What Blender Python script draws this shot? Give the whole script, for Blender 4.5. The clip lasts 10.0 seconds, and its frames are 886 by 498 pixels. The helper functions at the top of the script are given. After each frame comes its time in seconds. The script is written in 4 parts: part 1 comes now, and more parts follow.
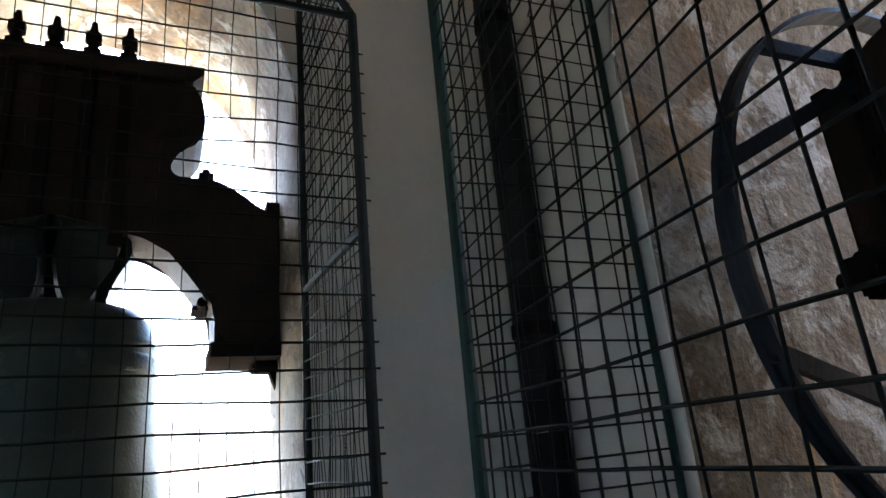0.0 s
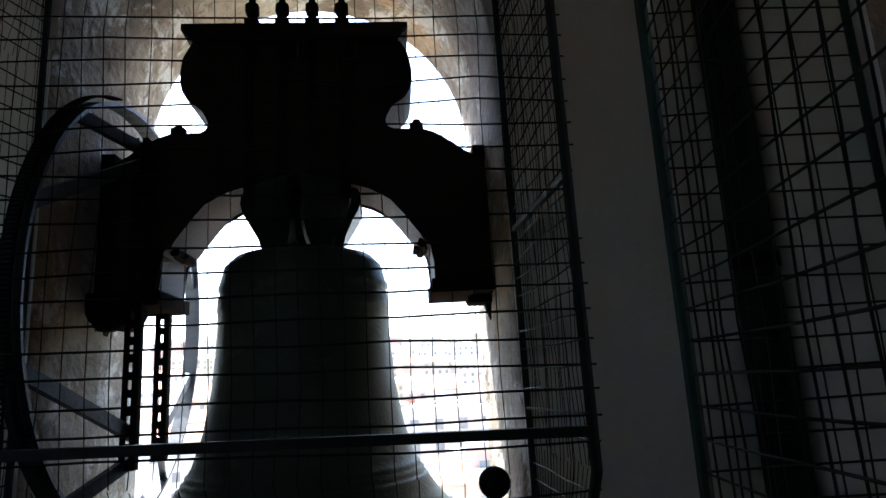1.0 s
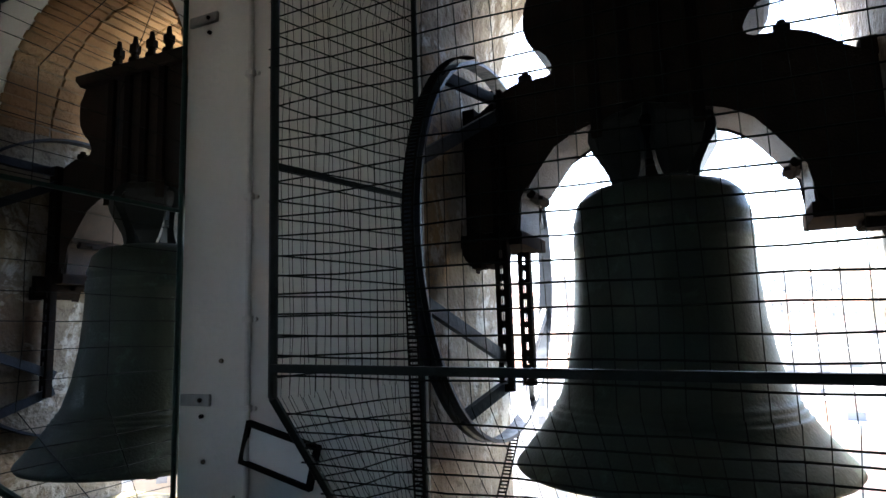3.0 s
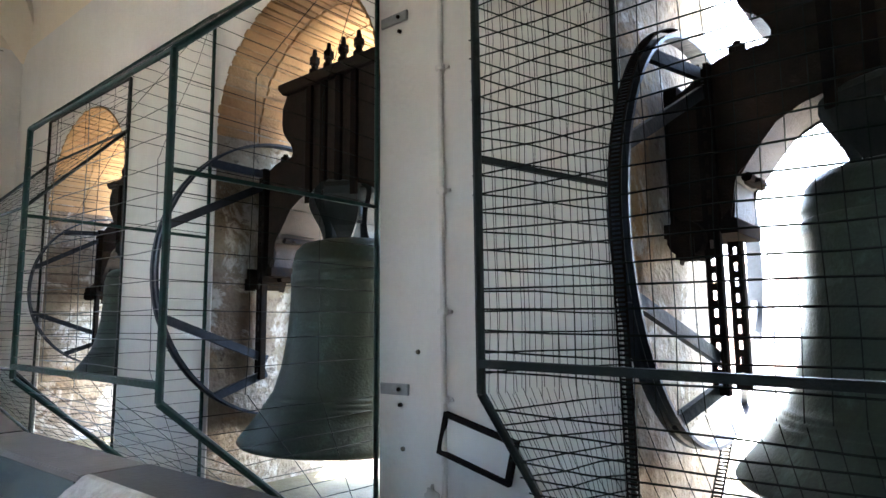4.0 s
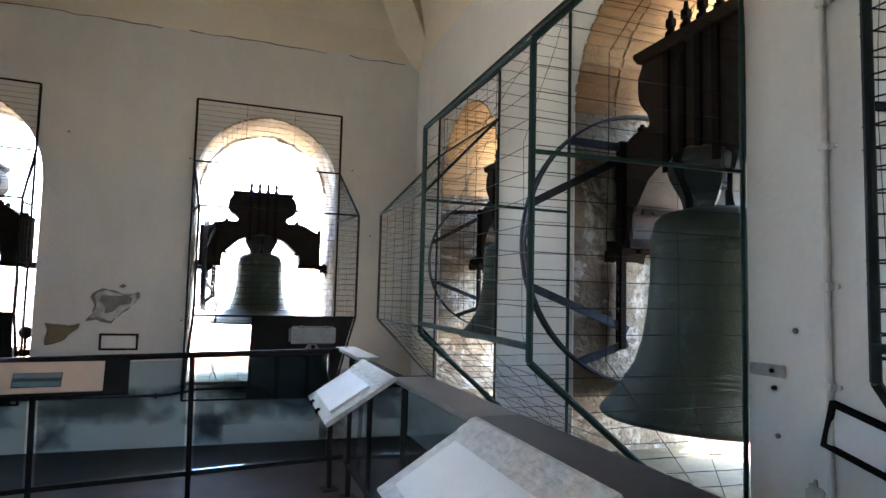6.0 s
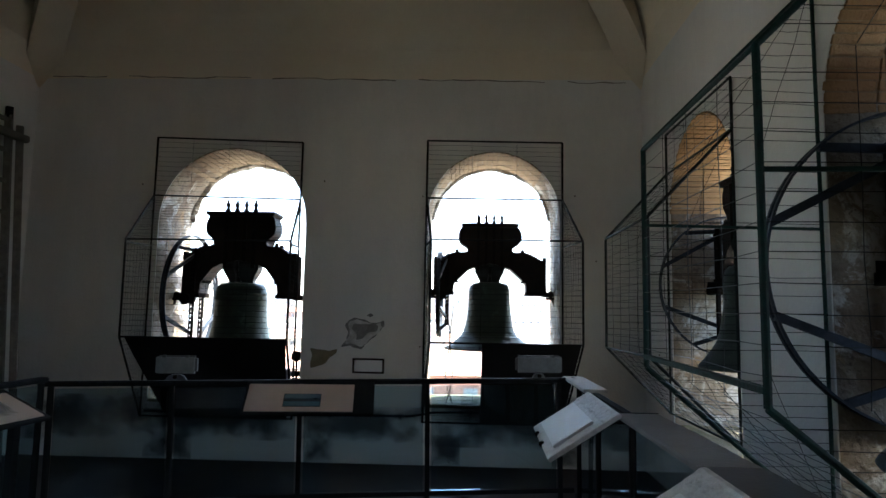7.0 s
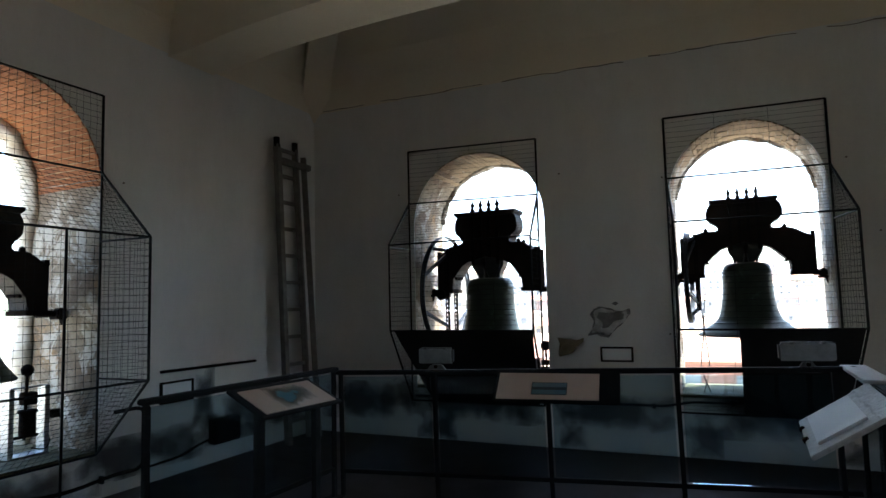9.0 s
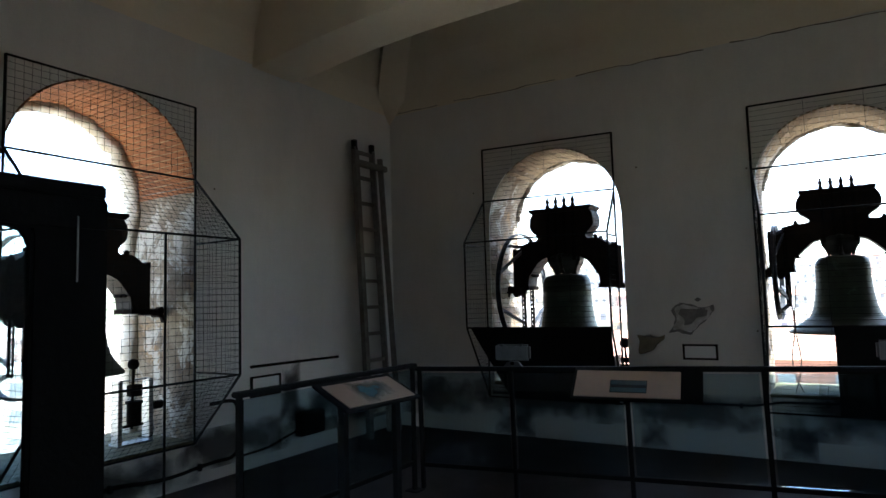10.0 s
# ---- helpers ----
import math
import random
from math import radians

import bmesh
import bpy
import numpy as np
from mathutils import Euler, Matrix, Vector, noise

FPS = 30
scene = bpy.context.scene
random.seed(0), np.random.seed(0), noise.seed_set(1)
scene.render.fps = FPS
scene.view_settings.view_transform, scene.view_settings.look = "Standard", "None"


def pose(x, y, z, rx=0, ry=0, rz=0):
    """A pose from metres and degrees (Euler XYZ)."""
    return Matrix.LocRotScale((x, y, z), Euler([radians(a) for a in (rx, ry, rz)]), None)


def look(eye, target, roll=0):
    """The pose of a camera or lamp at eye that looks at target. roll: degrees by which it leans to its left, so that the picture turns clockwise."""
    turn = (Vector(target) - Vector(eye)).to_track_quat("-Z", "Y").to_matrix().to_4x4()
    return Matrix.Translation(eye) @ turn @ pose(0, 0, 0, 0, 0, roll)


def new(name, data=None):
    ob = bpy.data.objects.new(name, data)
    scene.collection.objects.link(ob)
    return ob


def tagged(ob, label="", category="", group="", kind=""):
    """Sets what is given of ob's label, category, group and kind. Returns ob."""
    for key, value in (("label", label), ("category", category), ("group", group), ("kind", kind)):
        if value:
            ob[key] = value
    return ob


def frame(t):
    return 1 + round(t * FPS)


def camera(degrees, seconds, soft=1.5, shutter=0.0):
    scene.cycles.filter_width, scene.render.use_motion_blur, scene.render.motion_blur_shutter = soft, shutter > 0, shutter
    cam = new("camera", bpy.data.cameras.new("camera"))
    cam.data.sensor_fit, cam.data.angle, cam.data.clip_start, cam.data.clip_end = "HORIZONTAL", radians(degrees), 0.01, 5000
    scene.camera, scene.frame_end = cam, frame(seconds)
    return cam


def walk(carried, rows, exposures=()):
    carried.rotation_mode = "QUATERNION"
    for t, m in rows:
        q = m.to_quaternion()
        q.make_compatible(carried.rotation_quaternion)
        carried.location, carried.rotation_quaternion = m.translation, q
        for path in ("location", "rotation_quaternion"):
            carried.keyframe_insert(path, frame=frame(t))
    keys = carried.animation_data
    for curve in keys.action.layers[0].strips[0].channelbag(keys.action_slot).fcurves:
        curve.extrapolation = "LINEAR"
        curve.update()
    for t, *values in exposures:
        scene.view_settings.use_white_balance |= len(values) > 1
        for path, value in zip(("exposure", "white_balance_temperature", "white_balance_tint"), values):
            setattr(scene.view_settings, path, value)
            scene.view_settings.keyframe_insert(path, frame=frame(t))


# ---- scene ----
cam = camera(70.0, 10.0)
EXPOSURE = [(t, e, 5850, 7) for t, e in ((0.0, 4.75), (0.5, 3.62), (1.0, 2.95), (1.5, 2.78), (2.0, 2.76), (2.5, 3.02), (2.7, 3.15))] + [
    (t, e, 6100, 9) for t, e in ((3.3, 4.4), (3.8, 5.2), (4.5, 6.0), (5.5, 5.95), (6.0, 5.22), (6.2, 4.78))] + [
    (t, e, 5800, 3) for t, e in ((6.8, 3.86), (7.3, 3.52), (8.5, 3.45), (10.0, 3.30))]
PATH = [
    (0, (0.066, -0.16, 1.392), (1.8, -0.945, 2.005), -5.3),
    (0.3, (0.035, -0.159, 1.425), (1.874, -0.707, 1.991), -3.5),
    (0.5, (0.015, -0.157, 1.431), (1.891, -0.582, 1.982), -3.4),
    (1, (-0.004, -0.139, 1.426), (1.944, -0.307, 1.844), -3.3),
    (1.5, (0.002, -0.129, 1.426), (1.982, -0.104, 1.707), -2.8),
    (2, (-0.005, -0.119, 1.416), (1.957, 0.169, 1.673), -2.5),
    (2.5, (0.006, -0.108, 1.413), (1.895, 0.491, 1.683), -1.5),
    (2.7, (-0.017, -0.086, 1.414), (1.837, 0.613, 1.684), -1.2),
    (3.8, (0.0, 0.07, 1.439), (1.618, 1.215, 1.702), -2.0),
    (4, (-0.017, 0.085, 1.44), (1.52, 1.34, 1.688), -0.6),
    (4.5, (-0.053, 0.077, 1.447), (1.282, 1.545, 1.703), -0.6),
    (5, (-0.07, 0.074, 1.447), (1.099, 1.678, 1.694), 0.1),
    (5.5, (-0.076, 0.053, 1.44), (0.894, 1.789, 1.653), 0.4),
    (6, (-0.027, 0.041, 1.436), (0.613, 1.93, 1.588), 1.4),
    (6.2, (0.001, 0.052, 1.437), (0.454, 1.986, 1.668), 1.3),
    (7.3, (0.086, 0.02, 1.491), (-0.128, 2.0, 1.689), 0.7),
    (7.5, (0.121, -0.01, 1.490), (-0.176, 1.96, 1.675), 0.5),
    (8, (0.154, -0.023, 1.495), (-0.307, 1.918, 1.656), -0.4),
    (8.5, (0.172, -0.039, 1.503), (-0.451, 1.856, 1.669), -0.8),
    (9, (0.181, -0.057, 1.511), (-0.652, 1.755, 1.682), -1.4),
    (9.5, (0.208, -0.084, 1.513), (-0.752, 1.661, 1.700), -1.8),
    (10, (0.213, -0.105, 1.517), (-0.831, 1.594, 1.684), -1.7),
]
walk(cam, [(t, look(eye, target, roll)) for t, eye, target, roll in PATH], EXPOSURE)

# ---- light ----
world = bpy.data.worlds.new("sky")
scene.world = world
world.use_nodes = True
wn = world.node_tree.nodes
sky = wn.new("ShaderNodeTexSky")
sky.sky_type = "NISHITA"
sky.sun_disc = False
sky.sun_elevation = radians(63.8)
sky.sun_rotation = radians(53.6)
sky.air_density, sky.dust_density, sky.ozone_density = 1.0, 2.5, 1.0
world.node_tree.links.new(sky.outputs["Color"], wn["Background"].inputs["Color"])
wn["Background"].inputs["Strength"].default_value = 0.15
sun = new("sun", bpy.data.lights.new("sun", "SUN"))
sun.data.energy, sun.data.angle, sun.data.color = 5.0, radians(0.5), (1.0, 0.94, 0.85)
sun.matrix_world = look((9.5, 7.0, 24.0), (0, 0, 0))

# ---- plan ----
YN, XE, XW, YS = 6.48, 1.83, -4.60, -1.25     # inner faces of the walls
TH = 0.80                                     # wall thickness
DEPTH = {"n": TH, "e": TH, "w": 1.0, "s": 1.30}
HW = 3.95                                     # wall height to the spring of the vault
WALLS = {"n": (YN, 0), "e": (XE, -90), "w": (XW, 90), "s": (YS, 180)}


def on_wall(side, along):
    """Local frame at the foot of a wall's inner face: x to the right as seen from the room, y outwards, z up."""
    level, turn = WALLS[side]
    return pose(along, level, 0, 0, 0, turn) if side in "ns" else pose(level, along, 0, 0, 0, turn)


# ---- materials ----
def material(name, base, rough=0.8, metal=0.0, scale=6.0, vary=0.15, tint=None, bump=0.2, fine=60.0, spread=0.5, per=0.0, bump_dist=0.01, spec=0.5, streak=0.0):
    """Two scales of noise mix the base colour with a tint; the finer one also gives relief and gloss."""
    m = bpy.data.materials.new(name)
    m.use_nodes = True
    n, l = m.node_tree.nodes, m.node_tree.links
    b = n["Principled BSDF"]
    b.inputs["Metallic"].default_value = metal
    b.inputs["Specular IOR Level"].default_value = spec
    geo = n.new("ShaderNodeNewGeometry")
    big, small = n.new("ShaderNodeTexNoise"), n.new("ShaderNodeTexNoise")
    big.inputs["Scale"].default_value, big.inputs["Detail"].default_value, big.inputs["Roughness"].default_value = scale, 6, 0.65
    small.inputs["Scale"].default_value, small.inputs["Detail"].default_value = fine, 4
    for t in (big, small):
        l.new(geo.outputs["Position"], t.inputs["Vector"])
    ramp = n.new("ShaderNodeValToRGB")
    ramp.color_ramp.elements[0].position, ramp.color_ramp.elements[1].position = 0.5 - spread * 0.4, 0.5 + spread * 0.4
    l.new(big.outputs["Fac"], ramp.inputs["Fac"])
    mix = n.new("ShaderNodeMix")
    mix.data_type = "RGBA"
    l.new(ramp.outputs["Color"], mix.inputs["Factor"])
    t = tint or tuple(c * (1 - vary * 2) for c in base)
    mix.inputs["A"].default_value, mix.inputs["B"].default_value = (*t, 1), (*base, 1)
    hsv = n.new("ShaderNodeHueSaturation")
    l.new(mix.outputs["Result"], hsv.inputs["Color"])
    val = n.new("ShaderNodeMath")
    val.operation = "MULTIPLY_ADD"
    val.inputs[1].default_value, val.inputs[2].default_value = vary, 1 - vary / 2
    l.new(small.outputs["Fac"], val.inputs[0])
    if per:
        info = n.new("ShaderNodeObjectInfo")
        more = n.new("ShaderNodeMath")
        more.operation = "MULTIPLY_ADD"
        more.inputs[1].default_value = per
        l.new(info.outputs["Random"], more.inputs[0])
        l.new(val.outputs[0], more.inputs[2])
        val = more
    if streak:
        # runs of dirt down the surface, broken up by patches
        run, low = n.new("ShaderNodeTexNoise"), n.new("ShaderNodeMapping")
        low.inputs["Scale"].default_value = (1.6, 1.6, 0.45)
        run.inputs["Scale"].default_value, run.inputs["Detail"].default_value, run.inputs["Roughness"].default_value = 1.6, 7, 0.7
        l.new(geo.outputs["Position"], low.inputs["Vector"])
        l.new(low.outputs["Vector"], run.inputs["Vector"])
        dirt = n.new("ShaderNodeMapRange")
        dirt.inputs["From Min"].default_value, dirt.inputs["From Max"].default_value = 0.32, 0.58
        dirt.inputs["To Min"].default_value, dirt.inputs["To Max"].default_value = 1 - streak, 1.0
        l.new(run.outputs["Fac"], dirt.inputs["Value"])
        both = n.new("ShaderNodeMath")
        both.operation = "MULTIPLY"
        l.new(val.outputs[0], both.inputs[0])
        l.new(dirt.outputs["Result"], both.inputs[1])
        val = both
    l.new(val.outputs[0], hsv.inputs["Value"])
    l.new(hsv.outputs["Color"], b.inputs["Base Color"])
    gloss = n.new("ShaderNodeMapRange")
    gloss.inputs["To Min"].default_value, gloss.inputs["To Max"].default_value = max(0.02, rough - 0.12), min(1, rough + 0.12)
    l.new(big.outputs["Fac"], gloss.inputs["Value"])
    l.new(gloss.outputs["Result"], b.inputs["Roughness"])
    if bump:
        rel = n.new("ShaderNodeBump")
        rel.inputs["Strength"].default_value, rel.inputs["Distance"].default_value = bump, bump_dist
        add = n.new("ShaderNodeMath")
        add.operation = "ADD"
        l.new(big.outputs["Fac"], add.inputs[0])
        l.new(small.outputs["Fac"], add.inputs[1])
        l.new(add.outputs[0], rel.inputs["Height"])
        l.new(rel.outputs["Normal"], b.inputs["Normal"])
    return m


def glass(name, tint=(0.9, 0.95, 0.95), rough=0.02):
    m = bpy.data.materials.new(name)
    m.use_nodes = True
    b = m.node_tree.nodes["Principled BSDF"]
    b.inputs["Base Color"].default_value = (*tint, 1)
    b.inputs["Roughness"].default_value, b.inputs["IOR"].default_value = rough, 1.45
    b.inputs["Transmission Weight"].default_value = 1.0
    return m


PLASTER = material("white_plaster", (0.82, 0.80, 0.765), 0.9, scale=1.3, vary=0.07, tint=(0.71, 0.685, 0.64), bump=0.3, fine=40, spread=0.8, spec=0.2, streak=0.07)
VAULT = material("vault_plaster", (0.87, 0.815, 0.69), 0.9, scale=0.9, vary=0.07, tint=(0.78, 0.67, 0.51), bump=0.3, fine=30, spread=0.8, spec=0.2)
STONE = material("worn_stone", (0.25, 0.215, 0.168), 0.9, scale=2.4, vary=0.35, tint=(0.105, 0.073, 0.047), bump=0.8, fine=30, spread=0.36, bump_dist=0.02, spec=0.2)
def flaking(m, colour, scale, low, high, amount):
    """Adds sharp-edged flakes of old limewash over a material's colour."""
    n, l = m.node_tree.nodes, m.node_tree.links
    b = n["Principled BSDF"]
    old = b.inputs["Base Color"].links[0].from_socket
    geo, nse, edge, mix = n.new("ShaderNodeNewGeometry"), n.new("ShaderNodeTexNoise"), n.new("ShaderNodeMapRange"), n.new("ShaderNodeMix")
    nse.inputs["Scale"].default_value, nse.inputs["Detail"].default_value, nse.inputs["Roughness"].default_value = scale, 9, 0.72
    nse.inputs["Distortion"].default_value = 0.6
    edge.inputs["From Min"].default_value, edge.inputs["From Max"].default_value = low, high
    edge.inputs["To Max"].default_value = amount
    mix.data_type = "RGBA"
    mix.inputs["B"].default_value = (*colour, 1)
    l.new(geo.outputs["Position"], nse.inputs["Vector"])
    l.new(nse.outputs["Fac"], edge.inputs["Value"])
    l.new(edge.outputs["Result"], mix.inputs["Factor"])
    l.new(old, mix.inputs["A"])
    l.new(mix.outputs["Result"], b.inputs["Base Color"])


flaking(STONE, (0.33, 0.19, 0.07), 1.9, 0.56, 0.66, 0.5)
flaking(STONE, (0.53, 0.51, 0.47), 3.2, 0.52, 0.58, 0.52)
flaking(STONE, (0.09, 0.07, 0.055), 13.0, 0.575, 0.615, 0.75)
SOFFIT = material("ochre_brick", (0.30, 0.185, 0.088), 0.9, scale=5, vary=0.35, tint=(0.21, 0.125, 0.06), bump=0.5, fine=70, per=0.25, spec=0.2)
DULLBRICK = material("dull_tan_brick", (0.235, 0.175, 0.115), 0.9, scale=5, vary=0.3, tint=(0.17, 0.125, 0.085), bump=0.5, fine=70, per=0.15, spec=0.2)
REDBRICK = material("orange_brick", (0.215, 0.083, 0.032), 0.9, scale=3, vary=0.35, tint=(0.12, 0.045, 0.018), bump=0.5, fine=70, per=0.3, spec=0.2)
GALV = material("galvanised_steel", (0.42, 0.43, 0.44), 0.4, metal=0.6, scale=20, vary=0.2, bump=0.1)
LIME = material("lime_stone", (0.56, 0.53, 0.47), 0.9, scale=6, vary=0.3, tint=(0.33, 0.27, 0.20), bump=0.7, fine=45, spread=0.4, spec=0.2)
SILL = material("dusty_sill", (0.125, 0.108, 0.058), 0.9, scale=6, vary=0.35, tint=(0.075, 0.062, 0.032), bump=0.6, fine=50, spec=0.2)
MORTAR = material("mortar", (0.34, 0.235, 0.13), 0.95, scale=9, vary=0.25, bump=0.6)
BARE = material("bare_render", (0.24, 0.20, 0.15), 0.95, scale=11, vary=0.4, tint=(0.12, 0.10, 0.08), bump=0.8)
FLOOR = material("dark_floor", (0.013, 0.0095, 0.0085), 0.7, scale=2.5, vary=0.3, tint=(0.02, 0.016, 0.015), bump=0.2)
BRONZE = material("patinated_bronze", (0.044, 0.064, 0.047), 0.55, metal=0.35, scale=4.5, vary=0.35, tint=(0.022, 0.030, 0.024), bump=0.25, fine=90, spread=0.8, spec=0.4, streak=0.35)
flaking(BRONZE, (0.085, 0.135, 0.11), 5.5, 0.56, 0.66, 0.45)
DARKBRONZE = material("dark_bronze", (0.022, 0.027, 0.025), 0.5, metal=0.4, scale=6, vary=0.3, bump=0.2, spec=0.4)
WOOD = material("dark_wood", (0.024, 0.0145, 0.0105), 0.75, scale=8, vary=0.35, bump=0.35, fine=120, spec=0.2)
IRON = material("black_iron", (0.011, 0.011, 0.012), 0.85, scale=14, vary=0.3, tint=(0.02, 0.014, 0.010), bump=0.3, fine=150, spec=0.0)
STEEL = material("blue_grey_steel", (0.032, 0.040, 0.054), 0.5, metal=0.4, scale=10, vary=0.3, bump=0.2, spec=0.3)
GREEN = material("green_paint", (0.010, 0.050, 0.041), 0.6, scale=25, vary=0.3, tint=(0.013, 0.026, 0.024), bump=0.3, spec=0.25)
DARKG = material("dark_green_paint", (0.009, 0.016, 0.015), 0.6, scale=25, vary=0.3, bump=0.3, spec=0.25)
WIRE = material("dark_wire", (0.012, 0.015, 0.014), 0.75, scale=30, vary=0.3, bump=0, spec=0.15)
ZINC = material("dull_galvanised_wire", (0.075, 0.08, 0.078), 0.40, metal=0.6, scale=30, vary=0.3, bump=0)
LEDGE = material("rail_board", (0.27, 0.255, 0.24), 0.38, scale=7, vary=0.25, bump=0.15)
SLATE = material("slate_board", (0.105, 0.11, 0.12), 0.42, scale=6, vary=0.25, bump=0.15)
LEADGREY = material("painted_rail", (0.010, 0.0105, 0.0115), 0.7, scale=12, vary=0.2, bump=0.1, spec=0.15)
PAPER = material("printed_sheet", (0.88, 0.88, 0.87), 0.5, scale=3, vary=0.04, bump=0)
WORN = material("weathered_board", (0.76, 0.76, 0.74), 0.6, scale=26, vary=0.15, tint=(0.56, 0.55, 0.53), bump=0.4, spread=0.4)
PEACH = material("faded_print", (0.62, 0.47, 0.37), 0.4, scale=4, vary=0.05, bump=0)
BLUE = material("blue_print", (0.06, 0.16, 0.21), 0.4, scale=9, vary=0.2, tint=(0.12, 0.20, 0.23), bump=0)
SEA = material("dark_print", (0.02, 0.03, 0.036), 0.4, scale=20, vary=0.3, tint=(0.05, 0.07, 0.09), bump=0)
SKYP = material("pale_print", (0.17, 0.25, 0.29), 0.4, scale=9, vary=0.15, bump=0)
TARP = material("black_sheet", (0.014, 0.014, 0.015), 0.7, scale=3, vary=0.3, bump=0.3, fine=25, spec=0.2)
BLACK = material("black_frame", (0.005, 0.005, 0.0055), 0.7, scale=6, vary=0.2, bump=0.1, spec=0.12)
LADDERM = material("grey_ladder_wood", (0.205, 0.18, 0.155), 0.75, scale=12, vary=0.25, bump=0.3)
CHROME = material("bare_metal", (0.38, 0.39, 0.40), 0.35, metal=0.9, scale=20, vary=0.15, bump=0.1)
PIPE = material("painted_conduit", (0.74, 0.72, 0.68), 0.6, scale=14, vary=0.1, bump=0.1)
LAMPGREY = material("lamp_housing", (0.10, 0.104, 0.108), 0.65, scale=20, vary=0.1, bump=0.1)
PANE = glass("clear_glass", (0.54, 0.68, 0.74))
LENS = material("dusty_lamp_glass", (0.27, 0.285, 0.285), 0.35, scale=16, vary=0.25, tint=(0.18, 0.19, 0.19), bump=0.05)


def fading_material(name, base, tint, most, scale, rough=3.4):
    """A patch that fades out unevenly towards its own rim and lets the plaster show."""
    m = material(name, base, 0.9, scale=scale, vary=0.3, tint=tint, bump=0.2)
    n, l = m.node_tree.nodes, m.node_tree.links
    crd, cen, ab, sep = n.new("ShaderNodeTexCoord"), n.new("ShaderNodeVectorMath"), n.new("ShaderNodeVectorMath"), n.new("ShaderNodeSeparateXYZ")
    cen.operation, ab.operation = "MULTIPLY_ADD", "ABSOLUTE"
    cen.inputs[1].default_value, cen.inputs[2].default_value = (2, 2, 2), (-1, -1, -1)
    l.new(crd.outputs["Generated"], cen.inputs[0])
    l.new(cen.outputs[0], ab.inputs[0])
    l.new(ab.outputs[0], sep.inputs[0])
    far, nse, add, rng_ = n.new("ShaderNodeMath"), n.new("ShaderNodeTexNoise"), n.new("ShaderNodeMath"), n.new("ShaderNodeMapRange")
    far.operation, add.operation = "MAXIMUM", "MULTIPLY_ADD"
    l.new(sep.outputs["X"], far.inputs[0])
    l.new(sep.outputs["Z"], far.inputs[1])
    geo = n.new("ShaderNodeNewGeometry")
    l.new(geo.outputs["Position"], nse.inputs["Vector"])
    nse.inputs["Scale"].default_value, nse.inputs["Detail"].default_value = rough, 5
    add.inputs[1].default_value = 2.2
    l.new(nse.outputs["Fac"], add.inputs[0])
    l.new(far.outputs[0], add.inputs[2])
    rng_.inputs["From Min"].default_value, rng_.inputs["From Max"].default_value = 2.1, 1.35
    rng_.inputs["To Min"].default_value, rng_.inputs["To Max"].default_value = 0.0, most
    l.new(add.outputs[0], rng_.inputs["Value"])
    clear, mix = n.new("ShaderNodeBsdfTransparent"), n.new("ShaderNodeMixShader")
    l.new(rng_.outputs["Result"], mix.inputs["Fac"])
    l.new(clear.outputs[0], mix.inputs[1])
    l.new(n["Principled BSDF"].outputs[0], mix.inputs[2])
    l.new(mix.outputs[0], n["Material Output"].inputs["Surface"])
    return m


MAPBLUE = fading_material("blue_map_print", (0.12, 0.30, 0.36), (0.25, 0.40, 0.44), 0.6, 12.0, 7.0)


# ---- mesh helpers ----
def part(name, bm, mat, parent=None, label="", smooth=False):
    me = bpy.data.meshes.new(name)
    bmesh.ops.recalc_face_normals(bm, faces=bm.faces)
    bm.to_mesh(me)
    bm.free()
    me.materials.append(mat)
    if smooth:
        for p in me.polygons:
            p.use_smooth = True
    ob = new(name, me)
    ob.parent = parent
    return tagged(ob, label)


def thing(name, m, label, category, group="", kind=""):
    ob = new(name)
    ob.empty_display_size = 0.1
    ob.matrix_world = m
    return tagged(ob, label, category, group, kind)


def box(bm, lo, hi, turn=None, bevel=0.0):
    c = [(a + b) / 2 for a, b in zip(lo, hi)]
    s = [abs(b - a) for a, b in zip(lo, hi)]
    m = Matrix.Translation(c) @ (turn or Matrix()) @ Matrix.Diagonal((*s, 1))
    made = bmesh.ops.create_cube(bm, size=1, matrix=m)
    if bevel:
        edges = list({e for v in made["verts"] for e in v.link_edges})
        bmesh.ops.bevel(bm, geom=edges, offset=bevel, segments=2, affect="EDGES", clamp_overlap=True)
    return bm


def bar(bm, p, q, r, seg=6, r2=None):
    """A round or square bar from p to q."""
    p, q = Vector(p), Vector(q)
    d = q - p
    m = Matrix.Translation((p + q) / 2) @ d.to_track_quat("Z", "Y").to_matrix().to_4x4()
    bmesh.ops.create_cone(bm, cap_ends=True, segments=seg, radius1=r, radius2=r if r2 is None else r2, depth=d.length, matrix=m)
    return bm


def flat_bar(bm, p, q, w, t):
    """A flat bar from p to q, w wide across and t thick."""
    p, q = Vector(p), Vector(q)
    d = q - p
    m = Matrix.Translation((p + q) / 2) @ d.to_track_quat("Z", "Y").to_matrix().to_4x4() @ Matrix.Diagonal((w, t, d.length, 1))
    bmesh.ops.create_cube(bm, size=1, matrix=m)
    return bm


